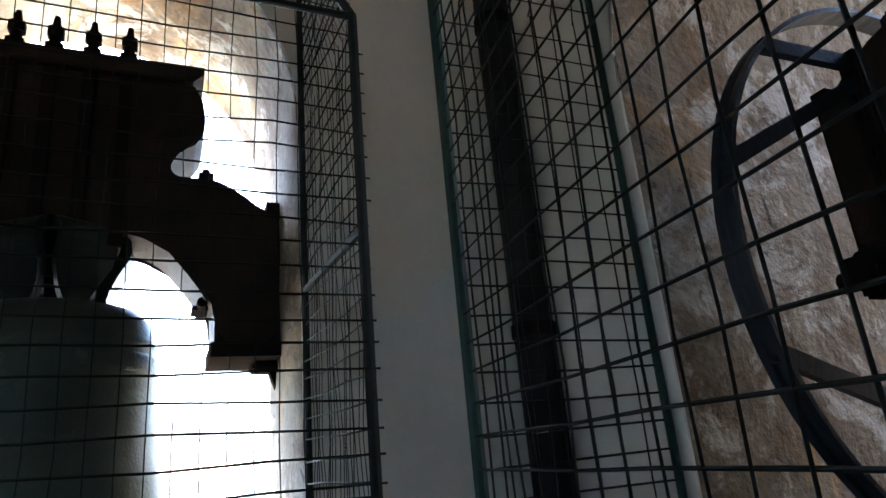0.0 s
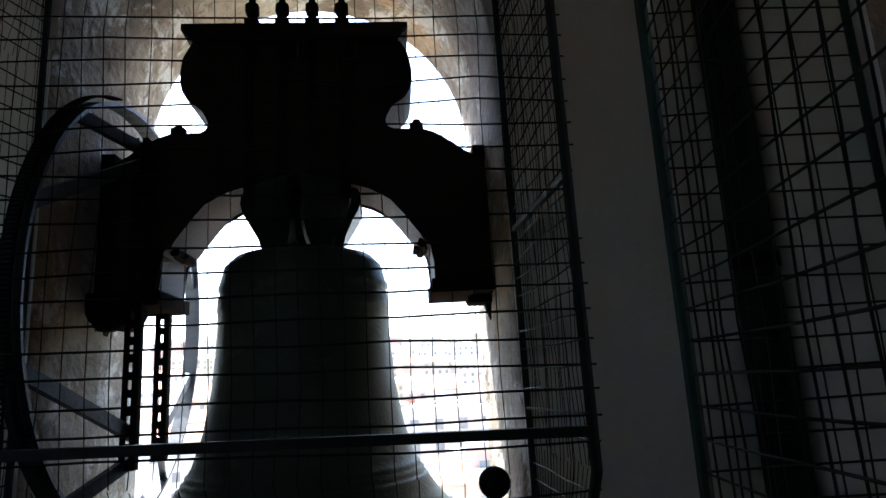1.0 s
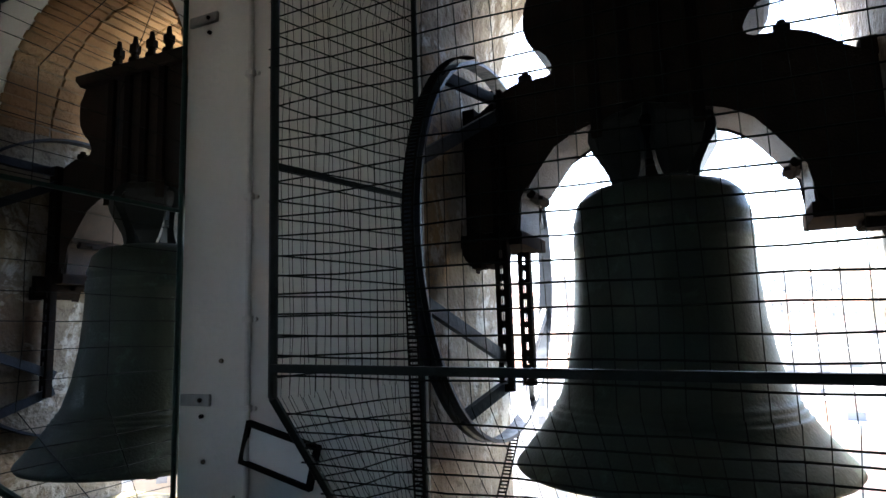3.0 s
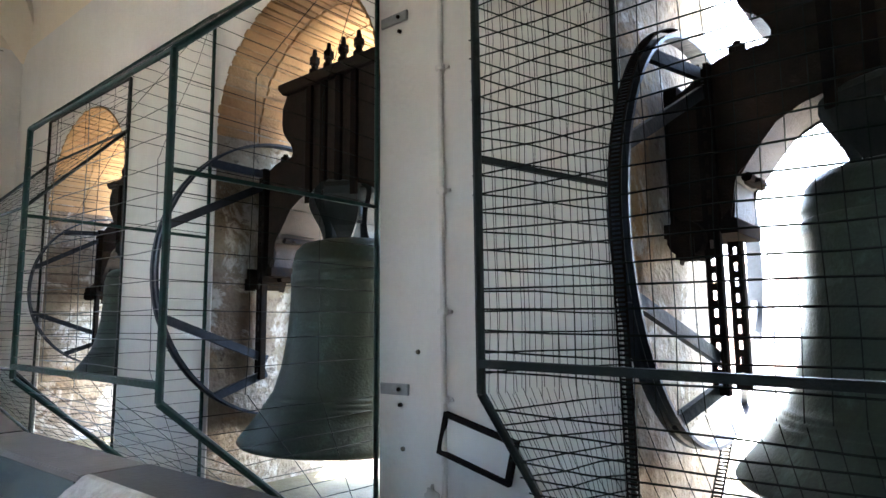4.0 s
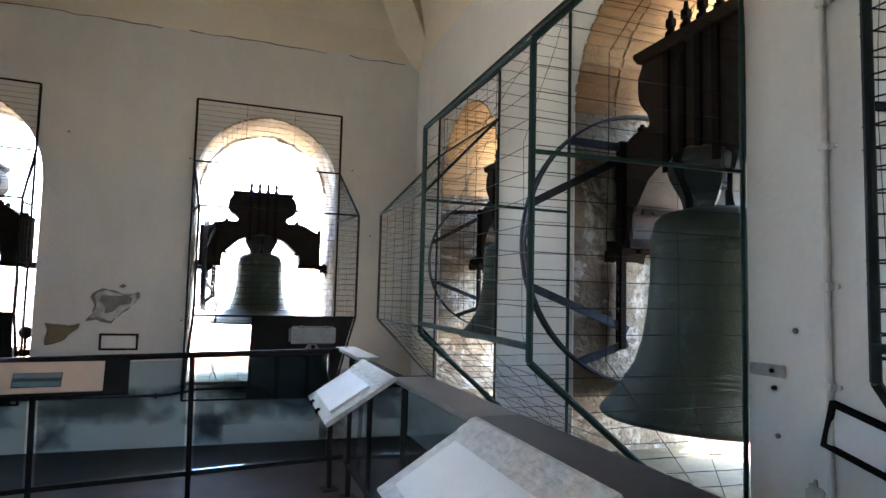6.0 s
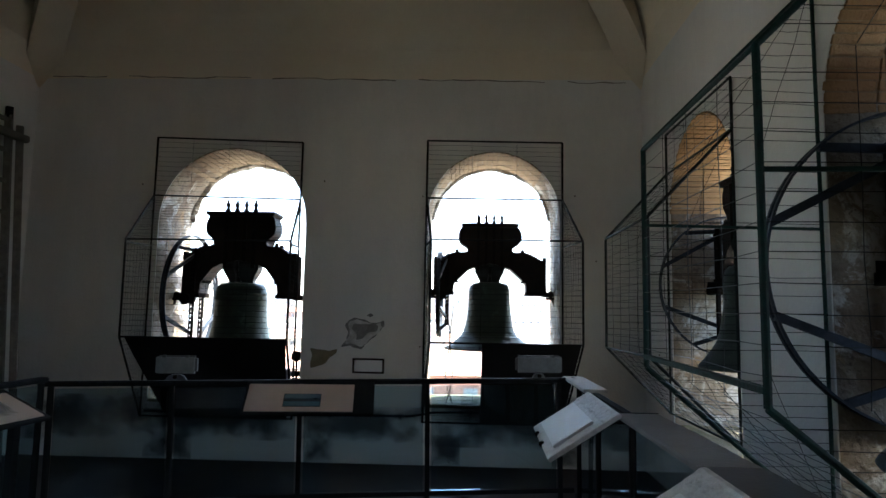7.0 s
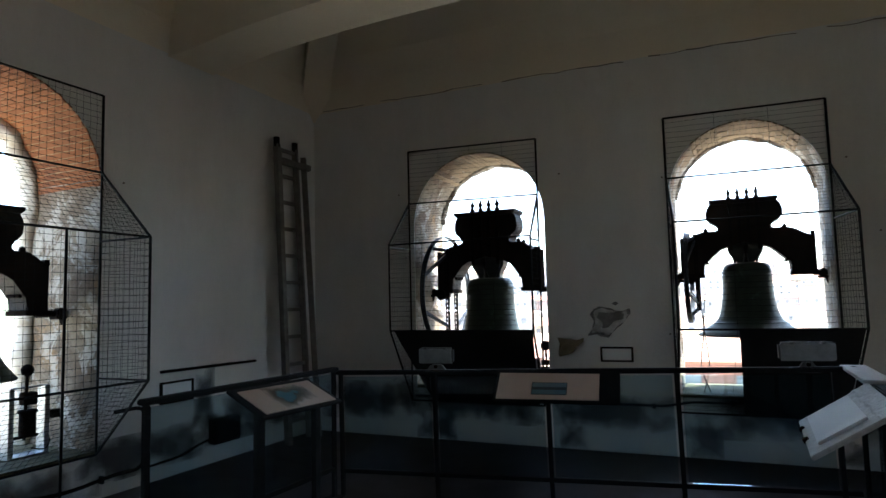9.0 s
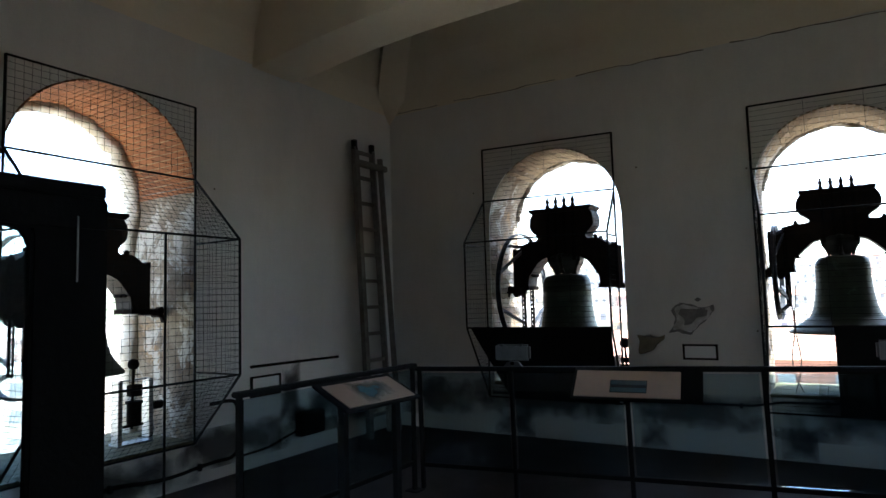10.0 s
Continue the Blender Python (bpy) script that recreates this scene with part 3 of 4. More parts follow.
build_bell("e3", 0.17, 1.78, 1.0, label="large bronze bell under a dark wooden headstock in an arch", chain=True)
build_bell("e2", 2.58, 1.79, 1.08, label="green bronze bell behind a green wire cage", drop=0.03, R=0.72, xw=-0.548)
build_bell("e1", 4.97, 1.80, 0.85, label="bronze bell in the arch beside the room corner", R=0.69)
build_bell("n1", -2.43, 1.67, 0.93, label="bronze bell above a black sheet in an arch", R=0.72, xw=-0.60)
build_bell("n2", 0.29, 1.74, 0.76, label="small bronze bell hanging against the bright sky", flare=0.21, reach=1.35, R=0.60)
build_bell("w1", 2.74, 1.53, 0.85, label="bronze bell hanging in a brick-lined arch", body=0.79, R=0.72, xw=-0.548)
build_bell("s1", 0.38, 1.73, 0.85, label="bronze bell beside a stained stone jamb", R=0.72, xw=-0.548)


def build_bearings(key, along, z, s, v=0.45):
    side, c, hw, *_ = ARCHES[key]
    for sx in (-1, 1):
        ob = thing("bearing_bracket", on_wall(side, along) @ pose(0, v, z), "black iron bearing bracket fixed in the jamb", "bracket", "bearing brackets")
        off = sx * hw + (c - along) * (1 if side in "nw" else -1)
        bm = bmesh.new()
        box(bm, (off - sx * 0.09, -0.06, -0.075), (off + sx * 0.03, 0.06, -0.05), bevel=0.006)
        part("shelf", bm, IRON, ob)
        bm = box(bmesh.new(), (off - sx * 0.07, -0.04, -0.05), (off - sx * 0.015, 0.04, 0.02), bevel=0.012)
        part("bearing_block", bm, IRON, ob)
        bm = slab(bmesh.new(), [(off, -0.075), (off - sx * 0.03, -0.075), (off, -0.16)], -0.02, 0.02)
        part("gusset", bm, IRON, ob)


for row in (("e3", 0.17, 1.78, 1.0), ("e2", 2.58, 1.79, 1.08), ("e1", 4.97, 1.80, 0.85), ("n1", -2.43, 1.67, 0.93), ("n2", 0.29, 1.74, 0.76), ("w1", 2.74, 1.53, 0.85)):
    build_bearings(*row)


# ---- wire cages ----
def panel_wires(bm, a, b, c, d, du, dz, r, rng, wob=0.0055, over=0.0, rv=1.0):
    """Welded wires over the four-cornered panel a b (below) c d (above): lines both ways, a little bent."""
    a, b, c, d = (Vector(p) for p in (a, b, c, d))
    w, h = max((b - a).length, (c - d).length), max((d - a).length, (c - b).length)
    nu, nz = max(1, round(w / du)), max(1, round(h / dz))
    def at(s, t):
        return (a * (1 - s) + b * s) * (1 - t) + (d * (1 - s) + c * s) * t
    normal = (b - a).cross(d - a).normalized()
    bend = [[normal * rng.uniform(-wob, wob) + (b - a).normalized() * rng.uniform(-wob, wob) * 0.7 + (d - a).normalized() * rng.uniform(-wob, wob) * 0.7 for _ in range(12)] for _ in range(12)]
    def put(s, t):
        i, j = min(11, int(s * 11.99)), min(11, int(t * 11.99))
        return at(s, t) + bend[i][j]
    ku, kz = max(2, min(9, round(h / 0.2))), max(2, min(9, round(w / 0.2)))
    for i in range(1, nu):
        tube(bm, [put(i / nu, k / ku) for k in range(ku + 1)], r * rv, 4)
    for j in range(1, nz):
        tube(bm, [put(k / kz, j / nz) + normal * r + (b - a).normalized() * (-over if k == 0 else over if k == kz else 0) for k in range(kz + 1)], r, 4)


def build_cage(key, label, mat, wall, front, prof, du=0.065, dz=0.055, r=0.0016, rail=None, bars=(), seed=1, skew=0.0, over=0.0, thick=0.011, rv=1.0, sag=(), wire=WIRE, dense=1.0):
    """A cage over an arch. wall: its two edges on the wall; front: the two edges of its front, in the wall's frame;
    prof: from the top down (depth, height)."""
    side, c, *_ = ARCHES[key]
    ob = thing("wire_cage", on_wall(side, c), label, "cage", "bell cages")
    rng = random.Random(seed)
    deep = max(d for d, _ in prof)
    def corner(i, k):
        d, z = prof[k]
        z += sag[k][i] if k < len(sag) else 0.0
        f = (d - 0.02) / (deep - 0.02)
        return Vector((wall[i] * (1 - f) + front[i] * f, -d - (skew * f if i else 0), z))
    n = len(prof)
    for i in (0, 1):
        for k in range(n - 1):
            p, q = corner(i, k), corner(i, k + 1)
            part("post", bar(bmesh.new(), p, q, thick, 8), mat, ob)
        w0, w1 = Vector((wall[i], -0.02, corner(i, 0).z)), Vector((wall[i], -0.02, prof[-1][1]))
        part("wall_post", bar(bmesh.new(), w0, w1, 0.010, 8), mat, ob)
        bm = bmesh.new()
        for k in range(n - 1):
            if prof[k][0] > 0.03 or prof[k + 1][0] > 0.03:
                p, q = corner(i, k), corner(i, k + 1)
                panel_wires(bm, (wall[i], -0.02, q.z), q, p, (wall[i], -0.02, p.z), du * dense, dz, r, rng, 0.0055 if rv == 1 else 0.008, 0.0, rv)
        part("side_mesh", bm, WIRE, ob, "welded wire mesh")
        for zb in bars:
            f = next((j for j in range(n - 1) if prof[j][1] >= zb >= prof[j + 1][1]), 0)
            t = (prof[f][1] - zb) / max(1e-6, prof[f][1] - prof[f + 1][1])
            p = corner(i, f).lerp(corner(i, f + 1), t)
            part("side_bar", flat_bar(bmesh.new(), (wall[i], -0.02, zb), p, 0.014, 0.014), mat, ob)
    for k in range(n):
        if rail and k == n - 2:
            continue
        part("cross_bar", bar(bmesh.new(), corner(0, k), corner(1, k), 0.009, 8), mat, ob)
    if rail:
        f = next(j for j in range(n - 1) if prof[j][1] >= rail >= prof[j + 1][1])
        t = (prof[f][1] - rail) / (prof[f][1] - prof[f + 1][1])
        p, q = corner(0, f).lerp(corner(0, f + 1), t), corner(1, f).lerp(corner(1, f + 1), t)
        part("rail", flat_bar(bmesh.new(), p, q, 0.028, 0.02), mat, ob)
    for k in range(n - 1):
        bm = bmesh.new()
        panel_wires(bm, corner(0, k + 1), corner(1, k + 1), corner(1, k), corner(0, k), du, dz, r, rng, 0.0055 if rv == 1 else 0.008, over, rv)
        part("front_mesh", bm, wire, ob, "welded wire mesh")
    return ob


PA = [(0.02, 3.30), (0.02, 2.68), (0.60, 2.18), (0.60, 1.23), (0.02, 0.42)]
build_cage("n1", "black wire cage with a sheet over its foot", LEADGREY, (-0.83, 0.72), (-0.78, 0.80), PA, 0.42, 0.05, 0.0014, bars=(2.15,), seed=3, dense=0.15, sag=((0.0, -0.045), (0.0, -0.03), (-0.03, -0.03)))
build_cage("n2", "black wire cage half covered by a sheet", LEADGREY, (-0.69, 0.70), (-0.60, 0.80), PA, 0.42, 0.05, 0.0014, bars=(2.18,), seed=4, dense=0.15, sag=((-0.015, -0.03), (0.0, -0.01)))
west_cage = build_cage("w1", "black wire cage on the wall beside the ladder", LEADGREY, (-0.77, 0.77), (-0.74, 0.77), [(0.02, 3.33), (0.02, 2.67), (0.60, 2.09), (0.60, 0.97), (0.02, 0.36)], 0.06, 0.05, 0.0016, bars=(2.09, 0.97), seed=5)
part("middle_post", bar(bmesh.new(), (0.07, -0.612, 0.0), (0.07, -0.612, 2.09), 0.010, 8), LEADGREY, west_cage)
build_cage("e1", "dark wire cage next to the room corner", DARKG, (-0.70, 0.70), (-0.66, 0.64), [(0.02, 3.12), (0.02, 2.76), (0.57, 2.17), (0.57, 1.23), (0.02, 0.68)], 0.24, 0.055, 0.0014, seed=6)
build_cage("e2", "green-painted wire cage with a slanted foot", GREEN, (-0.66, 0.64), (-0.60, 0.64), [(0.02, 3.20), (0.91, 2.32), (0.91, 1.25), (0.02, 0.50)], 0.33, 0.088, 0.0015, rail=1.30, bars=(1.94,), seed=7, over=0.01, thick=0.013, sag=((0.02, 0.0), (0.0, 0.0), (0.0, -0.02)), wire=ZINC)
build_cage("e3", "dark wire cage in front of the large bell", DARKG, (-0.69, 0.69), (-0.85, 0.71), [(0.02, 3.12), (0.545, 2.40), (0.545, 1.255), (0.02, 0.45)], 0.045, 0.052, 0.0023, rail=1.33, bars=(1.865,), seed=8, over=0.016, thick=0.012, rv=0.45, sag=((0, 0), (0, 0), (0.022, -0.012)), dense=0.62)
build_cage("s1", "green wire cage beside the corner", GREEN, (-0.84, 0.84), (-0.86, 0.80), [(0.02, 3.12), (0.505, 2.50), (0.505, 1.10), (0.02, 0.45)], 0.07, 0.065, 0.0026, seed=9, skew=0.20, thick=0.015)


# ---- sheets, hammers, boards on the walls ----
def build_sheet(key, x0, x1, x2, x3, label):
    """A black sheet hung over the slanted foot of a cage: x0 x1 above, x2 x3 below."""
    side, c, *_ = ARCHES[key]
    bm = bmesh.new()
    n, m = 24, 14
    for s in (0, 1):
        grid = []
        for j in range(m + 1):
            t = j / m
            row = []
            for i in range(n + 1):
                f = i / n
                x = (x0 + (x1 - x0) * f) * (1 - t) + (x2 + (x3 - x2) * f) * t
                y = -0.635 + 0.50 * t + 0.012 * noise.noise(Vector((x * 4, t * 3, c))) + s * 0.006
                z = 1.235 - 0.80 * t - (0.012 * abs(math.sin(f * 9)) if j == 0 else 0)
                row.append(bm.verts.new((x, y, z)))
            grid.append(row)
        for j in range(m):
            for i in range(n):
                bm.faces.new((grid[j][i], grid[j][i + 1], grid[j + 1][i + 1], grid[j + 1][i]))
    ob = part("plastic_sheet", bm, TARP, None, "", True)
    ob.matrix_world = on_wall(side, c)
    tagged(ob, label, "sheet", "sheets over the cages")


build_sheet("n1", -0.72, 0.80, -0.50, 0.70, "black sheet hung over the foot of a cage")
build_sheet("n2", -0.12, 0.78, -0.12, 0.66, "black sheet over one half of a cage foot")


def build_hammer(key, u, v, z, s=1.0, motor=True, fw=0.09, fh=0.30):
    side, c, hw, sill, _ = ARCHES[key]
    ob = thing("bell_hammer", on_wall(side, c) @ pose(u, v, 0), "steel bell hammer with a round head on the sill", "hammer", "bell hammers")
    foot = sill + 0.03
    bm = bmesh.new()
    bmesh.ops.create_uvsphere(bm, u_segments=18, v_segments=10, radius=0.062 * s, matrix=Matrix.Translation((0, 0, z)))
    part("head", bm, IRON, ob, smooth=True)
    part("shaft", bar(bmesh.new(), (0, 0, z), (0, 0.02, foot + 0.12), 0.012, 8), IRON, ob)
    bm = bmesh.new()
    box(bm, (-fw - 0.01, -0.06, foot), (fw + 0.01, 0.10, foot + 0.015))
    box(bm, (-fw - 0.01, 0.0, foot + fh - 0.012), (fw + 0.01, 0.03, foot + fh))
    for x in (-fw, fw):
        box(bm, (x - 0.02, -0.05, foot), (x + 0.02, 0.06, foot + fh), bevel=0.006)
    part("frame", bm, GALV if motor else IRON, ob)
    bm = bar(bmesh.new(), (-0.10, 0.01, foot + 0.15), (0.10, 0.01, foot + 0.15), 0.012, 8)
    part("pivot", bm, IRON, ob)
    if motor:
        bm = bar(bmesh.new(), (0.01, 0.0, foot + fh * 0.30), (0.01, 0.0, foot + fh * 0.62), 0.058, 18)
        bar(bm, (0.01, 0.0, foot + fh * 0.62), (0.01, 0.0, foot + fh * 0.66), 0.07, 18)
        part("coil", bm, IRON, ob)
        part("junction_box", box(bmesh.new(), (-0.045, -0.05, foot + fh * 0.74), (0.06, 0.03, foot + fh * 0.92), bevel=0.006), IRON, ob)
        part("counterweight", bar(bmesh.new(), (fw + 0.03, -0.02, foot + fh * 0.55), (fw + 0.12, -0.02, foot + fh * 0.55), 0.035, 14), IRON, ob)
        part("cable", tube(bmesh.new(), soften([(0.03, -0.03, foot + 0.06), (0.12, -0.07, foot + 0.03), (0.17, -0.05, foot + 0.10), (0.15, 0.0, foot + 0.2)], 2), 0.005, 6), IRON, ob)


build_hammer("e3", 0.60, 0.12, 1.135, 0.76, False)
build_hammer("w1", 0.455, 0.38, 1.06, 0.76, True, 0.14, 0.54)
build_hammer("n1", 0.66, 0.30, 1.02, 0.9)


def build_frame(side, along, z0, w, h, label, tilt=0.0):
    """A small framed notice on a wall."""
    ob = thing("framed_notice", on_wall(side, along) @ pose(0, 0, z0, 0, tilt), label, "notice", "framed notices")
    bm = bmesh.new()
    for lo, hi in (((-w / 2, -0.025, 0), (w / 2, -0.001, 0.018)), ((-w / 2, -0.025, h - 0.018), (w / 2, -0.001, h)), ((-w / 2, -0.025, 0.018), (-w / 2 + 0.018, -0.001, h - 0.018)), ((w / 2 - 0.018, -0.025, 0.018), (w / 2, -0.001, h - 0.018))):
        box(bm, lo, hi)
    part("frame", bm, IRON, ob)
    part("sheet", box(bmesh.new(), (-w / 2 + 0.018, -0.012, 0.018), (w / 2 - 0.018, -0.002, h - 0.018)), PAPER, ob, "blank pale sheet")


build_frame("n", -0.935, 0.885, 0.32, 0.15, "small black-framed notice on the white wall")
build_frame("w", 4.32, 0.655, 0.38, 0.20, "black-framed notice low on the wall")
build_frame("e", 1.46, 0.95, 0.32, 0.155, "black-framed notice tilted beside a cage", 14)

# conduit with clamps on the east wall, and cage brackets
ob = thing("conduit", on_wall("e", 1.585), "pale painted conduit with clamps up the wall", "conduit")
part("pipe", bar(bmesh.new(), (0, -0.014, 0.3), (0, -0.014, 3.7), 0.011, 10), PIPE, ob)
for z in (0.75, 1.18, 1.50, 1.96, 2.45, 2.95):
    bm = box(bmesh.new(), (-0.02, -0.028, z - 0.012), (0.02, -0.001, z + 0.012), bevel=0.004)
    part("clamp", bm, PIPE, ob)
    part("screw", bar(bmesh.new(), (0.03, -0.012, z), (0.03, -0.001, z), 0.008, 8), PIPE, ob)
for y, z in ((1.84, 1.205), (1.84, 2.735)):
    ob = thing("cage_bracket", on_wall("e", y), "grey steel bracket holding a cage to the wall", "bracket", "cage brackets")
    part("plate", box(bmesh.new(), (-0.075, -0.014, z - 0.022), (0.075, -0.001, z + 0.022), bevel=0.003), CHROME, ob)
    part("bolt", bar(bmesh.new(), (0.03, -0.022, z), (0.03, -0.014, z), 0.008, 8), IRON, ob)
    part("bolt", bar(bmesh.new(), (0.03, -0.014, z - 0.06), (0.03, -0.001, z - 0.06), 0.008, 8), IRON, ob)


# ---- ladder ----
def build_ladder():
    ob = thing("ladder", pose(XW + 0.03, 5.82, 0, 0, 0, 90), "grey wooden extension ladder leaning in the corner", "ladder")
    for sx in (-1, 1):
        for off, low, z1, y in ((0.165, 0.185, 3.38, -0.05), (0.235, 0.275, 3.29, -0.12)):
            bm = flat_bar(bmesh.new(), (sx * low + 0.04, y - 0.14, 0.02), (sx * off, y, z1), 0.066, 0.062)
            part("stile", bm, LADDERM, ob)
        part("cap", bar(bmesh.new(), (sx * 0.165, -0.05, 3.35), (sx * 0.165, -0.048, 3.465), 0.036, 12), IRON, ob)
    for k in range(11):
        z = 0.25 + 0.308 * k
        f = 1 - z / 3.45
        part("rung", flat_bar(bmesh.new(), (-0.17 + 0.04 * f, -0.05 - 0.14 * f, z), (0.17 + 0.04 * f, -0.05 - 0.14 * f, z), 0.032, 0.04), LADDERM, ob)
    part("top_hook", box(bmesh.new(), (-0.29, -0.17, 3.14), (0.33, -0.09, 3.21), bevel=0.01), LADDERM, ob)


build_ladder()

# wall bar on the west wall
ob = thing("wall_bar", on_wall("w", 4.72), "dark bar on pegs along the wall", "bar")
part("bar", bar(bmesh.new(), (-0.62, -0.05, 0.955), (0.62, -0.05, 0.945), 0.014, 8), IRON, ob)
for x in (-0.1, 0.25):
    part("peg", bar(bmesh.new(), (x, -0.05, 0.95), (x, -0.001, 0.95), 0.012, 8), IRON, ob)


# ---- railing, lecterns, lamps ----
RZ = 1.02


def build_rail(name, p, q, posts, wide, label, mat, panes=True, lean=0.0):
    """A railing from p to q with posts, a top board, a low bar and glass panes."""
    p, q = Vector((*p, 0)), Vector((*q, 0))
    d = q - p
    L = d.length
    p.z = -0.035 if lean else 0.0
    ob = thing(name, Matrix.Translation(p) @ pose(0, 0, 0, 0, lean, math.degrees(math.atan2(d.y, d.x))), label, "railing", "glass railings")
    part("top_rail", box(bmesh.new(), (-wide / 2, -wide / 2, RZ - 0.035), (L + wide / 2, wide / 2, RZ), bevel=0.008), mat, ob)
    part("bottom_rail", box(bmesh.new(), (0, -0.015, 0.21), (L, 0.015, 0.24)), LEADGREY, ob)
    xs = [L * k / (posts - 1) for k in range(posts)] if isinstance(posts, int) else [L * k for k in posts]
    for x in xs:
        part("post", box(bmesh.new(), (x - 0.016, -0.018, 0.0), (x + 0.016, 0.018, RZ - 0.035), bevel=0.004), LEADGREY, ob)
        part("foot", box(bmesh.new(), (x - 0.06, -0.06, 0.0), (x + 0.06, 0.06, 0.012), bevel=0.004), LEADGREY, ob)
    if panes:
        for a, b in zip(xs, xs[1:]):
            pane = part("pane", box(bmesh.new(), (a + 0.03, -0.004, 0.245), (b - 0.03, 0.004, RZ - 0.05)), PANE, ob, "clear glass pane")
            pane.visible_shadow = False
    return ob


build_rail("north_railing", (-2.77, 4.34), (0.84, 4.78), (0.0, 0.221, 0.462, 0.709, 0.973), 0.07, "dark railing with glass panes before the north wall", LEADGREY, lean=-0.9)
build_rail("west_railing", (-2.84, 2.50), (-2.79, 4.24), 3, 0.07, "dark railing with glass panes along the west side", LEADGREY)
east = build_rail("east_railing", (0.85, 1.10), (0.85, 4.72), (0.05, 0.32, 0.57, 0.79, 0.97), 0.06, "glass railing with broad grey boards on its top", LEADGREY)
for name, mat, y0, y1, x0, x1, label in (("ledge_board", LEDGE, 0.93, 1.985, -0.10, 0.10, "broad brown-grey board"), ("ledge_board", SLATE, -0.15, 0.928, -0.105, 0.105, "broad slate-grey board"), ("corner_board", WORN, 2.94, 3.80, -0.075, 0.075, "pale board over the corner")):
    part(name, box(bmesh.new(), (y0, x0, RZ + 0.001), (y1, x1, RZ + 0.022), bevel=0.004), mat, east, label)
part("end_strip", box(bmesh.new(), (1.987, -0.10, RZ - 0.03), (1.999, 0.10, RZ + 0.024)), LEADGREY, east)


def build_lectern(eye, turn, w, h, tilt, label, sheet, back=WORN, legs=False, x0=-0.44, x1=0.44):
    """A sloping board with a printed sheet; origin at the middle of its upper edge, sloping towards local -y."""
    ob = thing("lectern", pose(*eye, 0, 0, turn), label, "lectern", "information lecterns")
    t = pose(0, 0, 0, tilt)
    bm = box(bmesh.new(), (-w / 2, -h, -0.02), (w / 2, 0, 0), bevel=0.004)
    bmesh.ops.transform(bm, verts=bm.verts, matrix=t)
    board = part("board", bm, back, ob)
    worn = back is WORN
    bm = box(bmesh.new(), (w * x0, -h * (0.87 if worn else 0.93), 0.001), (w * x1, -h * (0.30 if worn else 0.14), 0.014 if worn else 0.006), bevel=0.003 if worn else 0.0)
    bmesh.ops.transform(bm, verts=bm.verts, matrix=t)
    part("printed_sheet", bm, sheet, board)
    if worn:
        # crumpled film left along the upper edge, torn on its lower side
        bm = bmesh.new()
        n, m, grid = 46, 8, []
        for j in range(m + 1):
            row = []
            for i in range(n + 1):
                x = -w * 0.49 + w * 0.98 * i / n
                torn = 0.05 * noise.noise(Vector((x * 14, eye[1], 0.0)))
                y = -h * (0.01 + (0.22 + torn) * j / m)
                z = 0.003 + 0.007 * abs(noise.noise(Vector((x * 26, y * 30, eye[1])))) + 0.004 * abs(noise.noise(Vector((x * 60, y * 70, 2.0))))
                row.append(bm.verts.new(t @ Vector((x, y, z if 0 < j < m else 0.001))))
            grid.append(row)
        for j in range(m):
            for i in range(n):
                bm.faces.new((grid[j][i], grid[j + 1][i], grid[j + 1][i + 1], grid[j][i + 1]))
        part("crumpled_film", bm, WORN, board, "crumpled white film peeling off the board")
        for x in (-w * 0.22, w * 0.10):
            bm = box(bmesh.new(), (x - 0.018, -h - 0.008, -0.012), (x + 0.018, -h * 0.95, 0.010), bevel=0.003)
            bmesh.ops.transform(bm, verts=bm.verts, matrix=t)
            part("clip", bm, IRON, board, "small dark metal clip")
    if legs:
        for x in (-w * 0.35, w * 0.35):
            z = -eye[2]
            part("leg", box(bmesh.new(), (x - 0.02, -h * 0.5 - 0.02, z), (x + 0.02, -h * 0.5 + 0.02, -0.02 - h * 0.5 * math.sin(radians(tilt)))), LEADGREY, ob)
    else:
        for x in (-w * 0.3, w * 0.3):
            bm = bmesh.new()
            flat_bar(bm, (x, 0.03, -0.06), (x, -h * 0.5 * math.cos(radians(tilt)), -h * 0.5 * math.sin(radians(tilt)) - 0.02), 0.03, 0.008)
            part("bracket", bm, LEADGREY, ob)
    return ob, board, t


build_lectern((0.745, 3.34, 1.062), -91.5, 0.82, 0.38, 33, "weathered pale lectern board with a white sheet", PAPER, x0=-0.38, x1=0.38)
build_lectern((0.735, 1.54, 1.062), -91.5, 0.82, 0.38, 33, "weathered pale lectern board fixed on the railing", PAPER, x0=-0.38, x1=0.38)
ob, board, t = build_lectern((-1.03, 4.52, 1.01), 7, 0.88, 0.30, 42, "dark lectern board with a faded peach print", PEACH, LEADGREY, x0=-0.475, x1=0.34)
bm = box(bmesh.new(), (-0.17, -0.24, 0.0068), (0.08, -0.13, 0.009))
bmesh.ops.transform(bm, verts=bm.verts, matrix=t)
picture = part("picture", bm, SEA, board, "small dark blue picture of a coast")
for name, mat, x0, x1, y0, y1, up in (("printed_sky", SKYP, -0.165, 0.075, -0.172, -0.135, 0.0092), ("printed_sea", BLUE, -0.165, 0.075, -0.235, -0.198, 0.0092)):
    bm = box(bmesh.new(), (x0, y0, 0.0085), (x1, y1, up + 0.001))
    bmesh.ops.transform(bm, verts=bm.verts, matrix=t)
    part(name, bm, mat, board)
ob, board, t = build_lectern((-2.46, 3.08, 1.045), 84, 0.66, 0.33, 24, "dark lectern board with a faded map print", PEACH, LEADGREY, True)
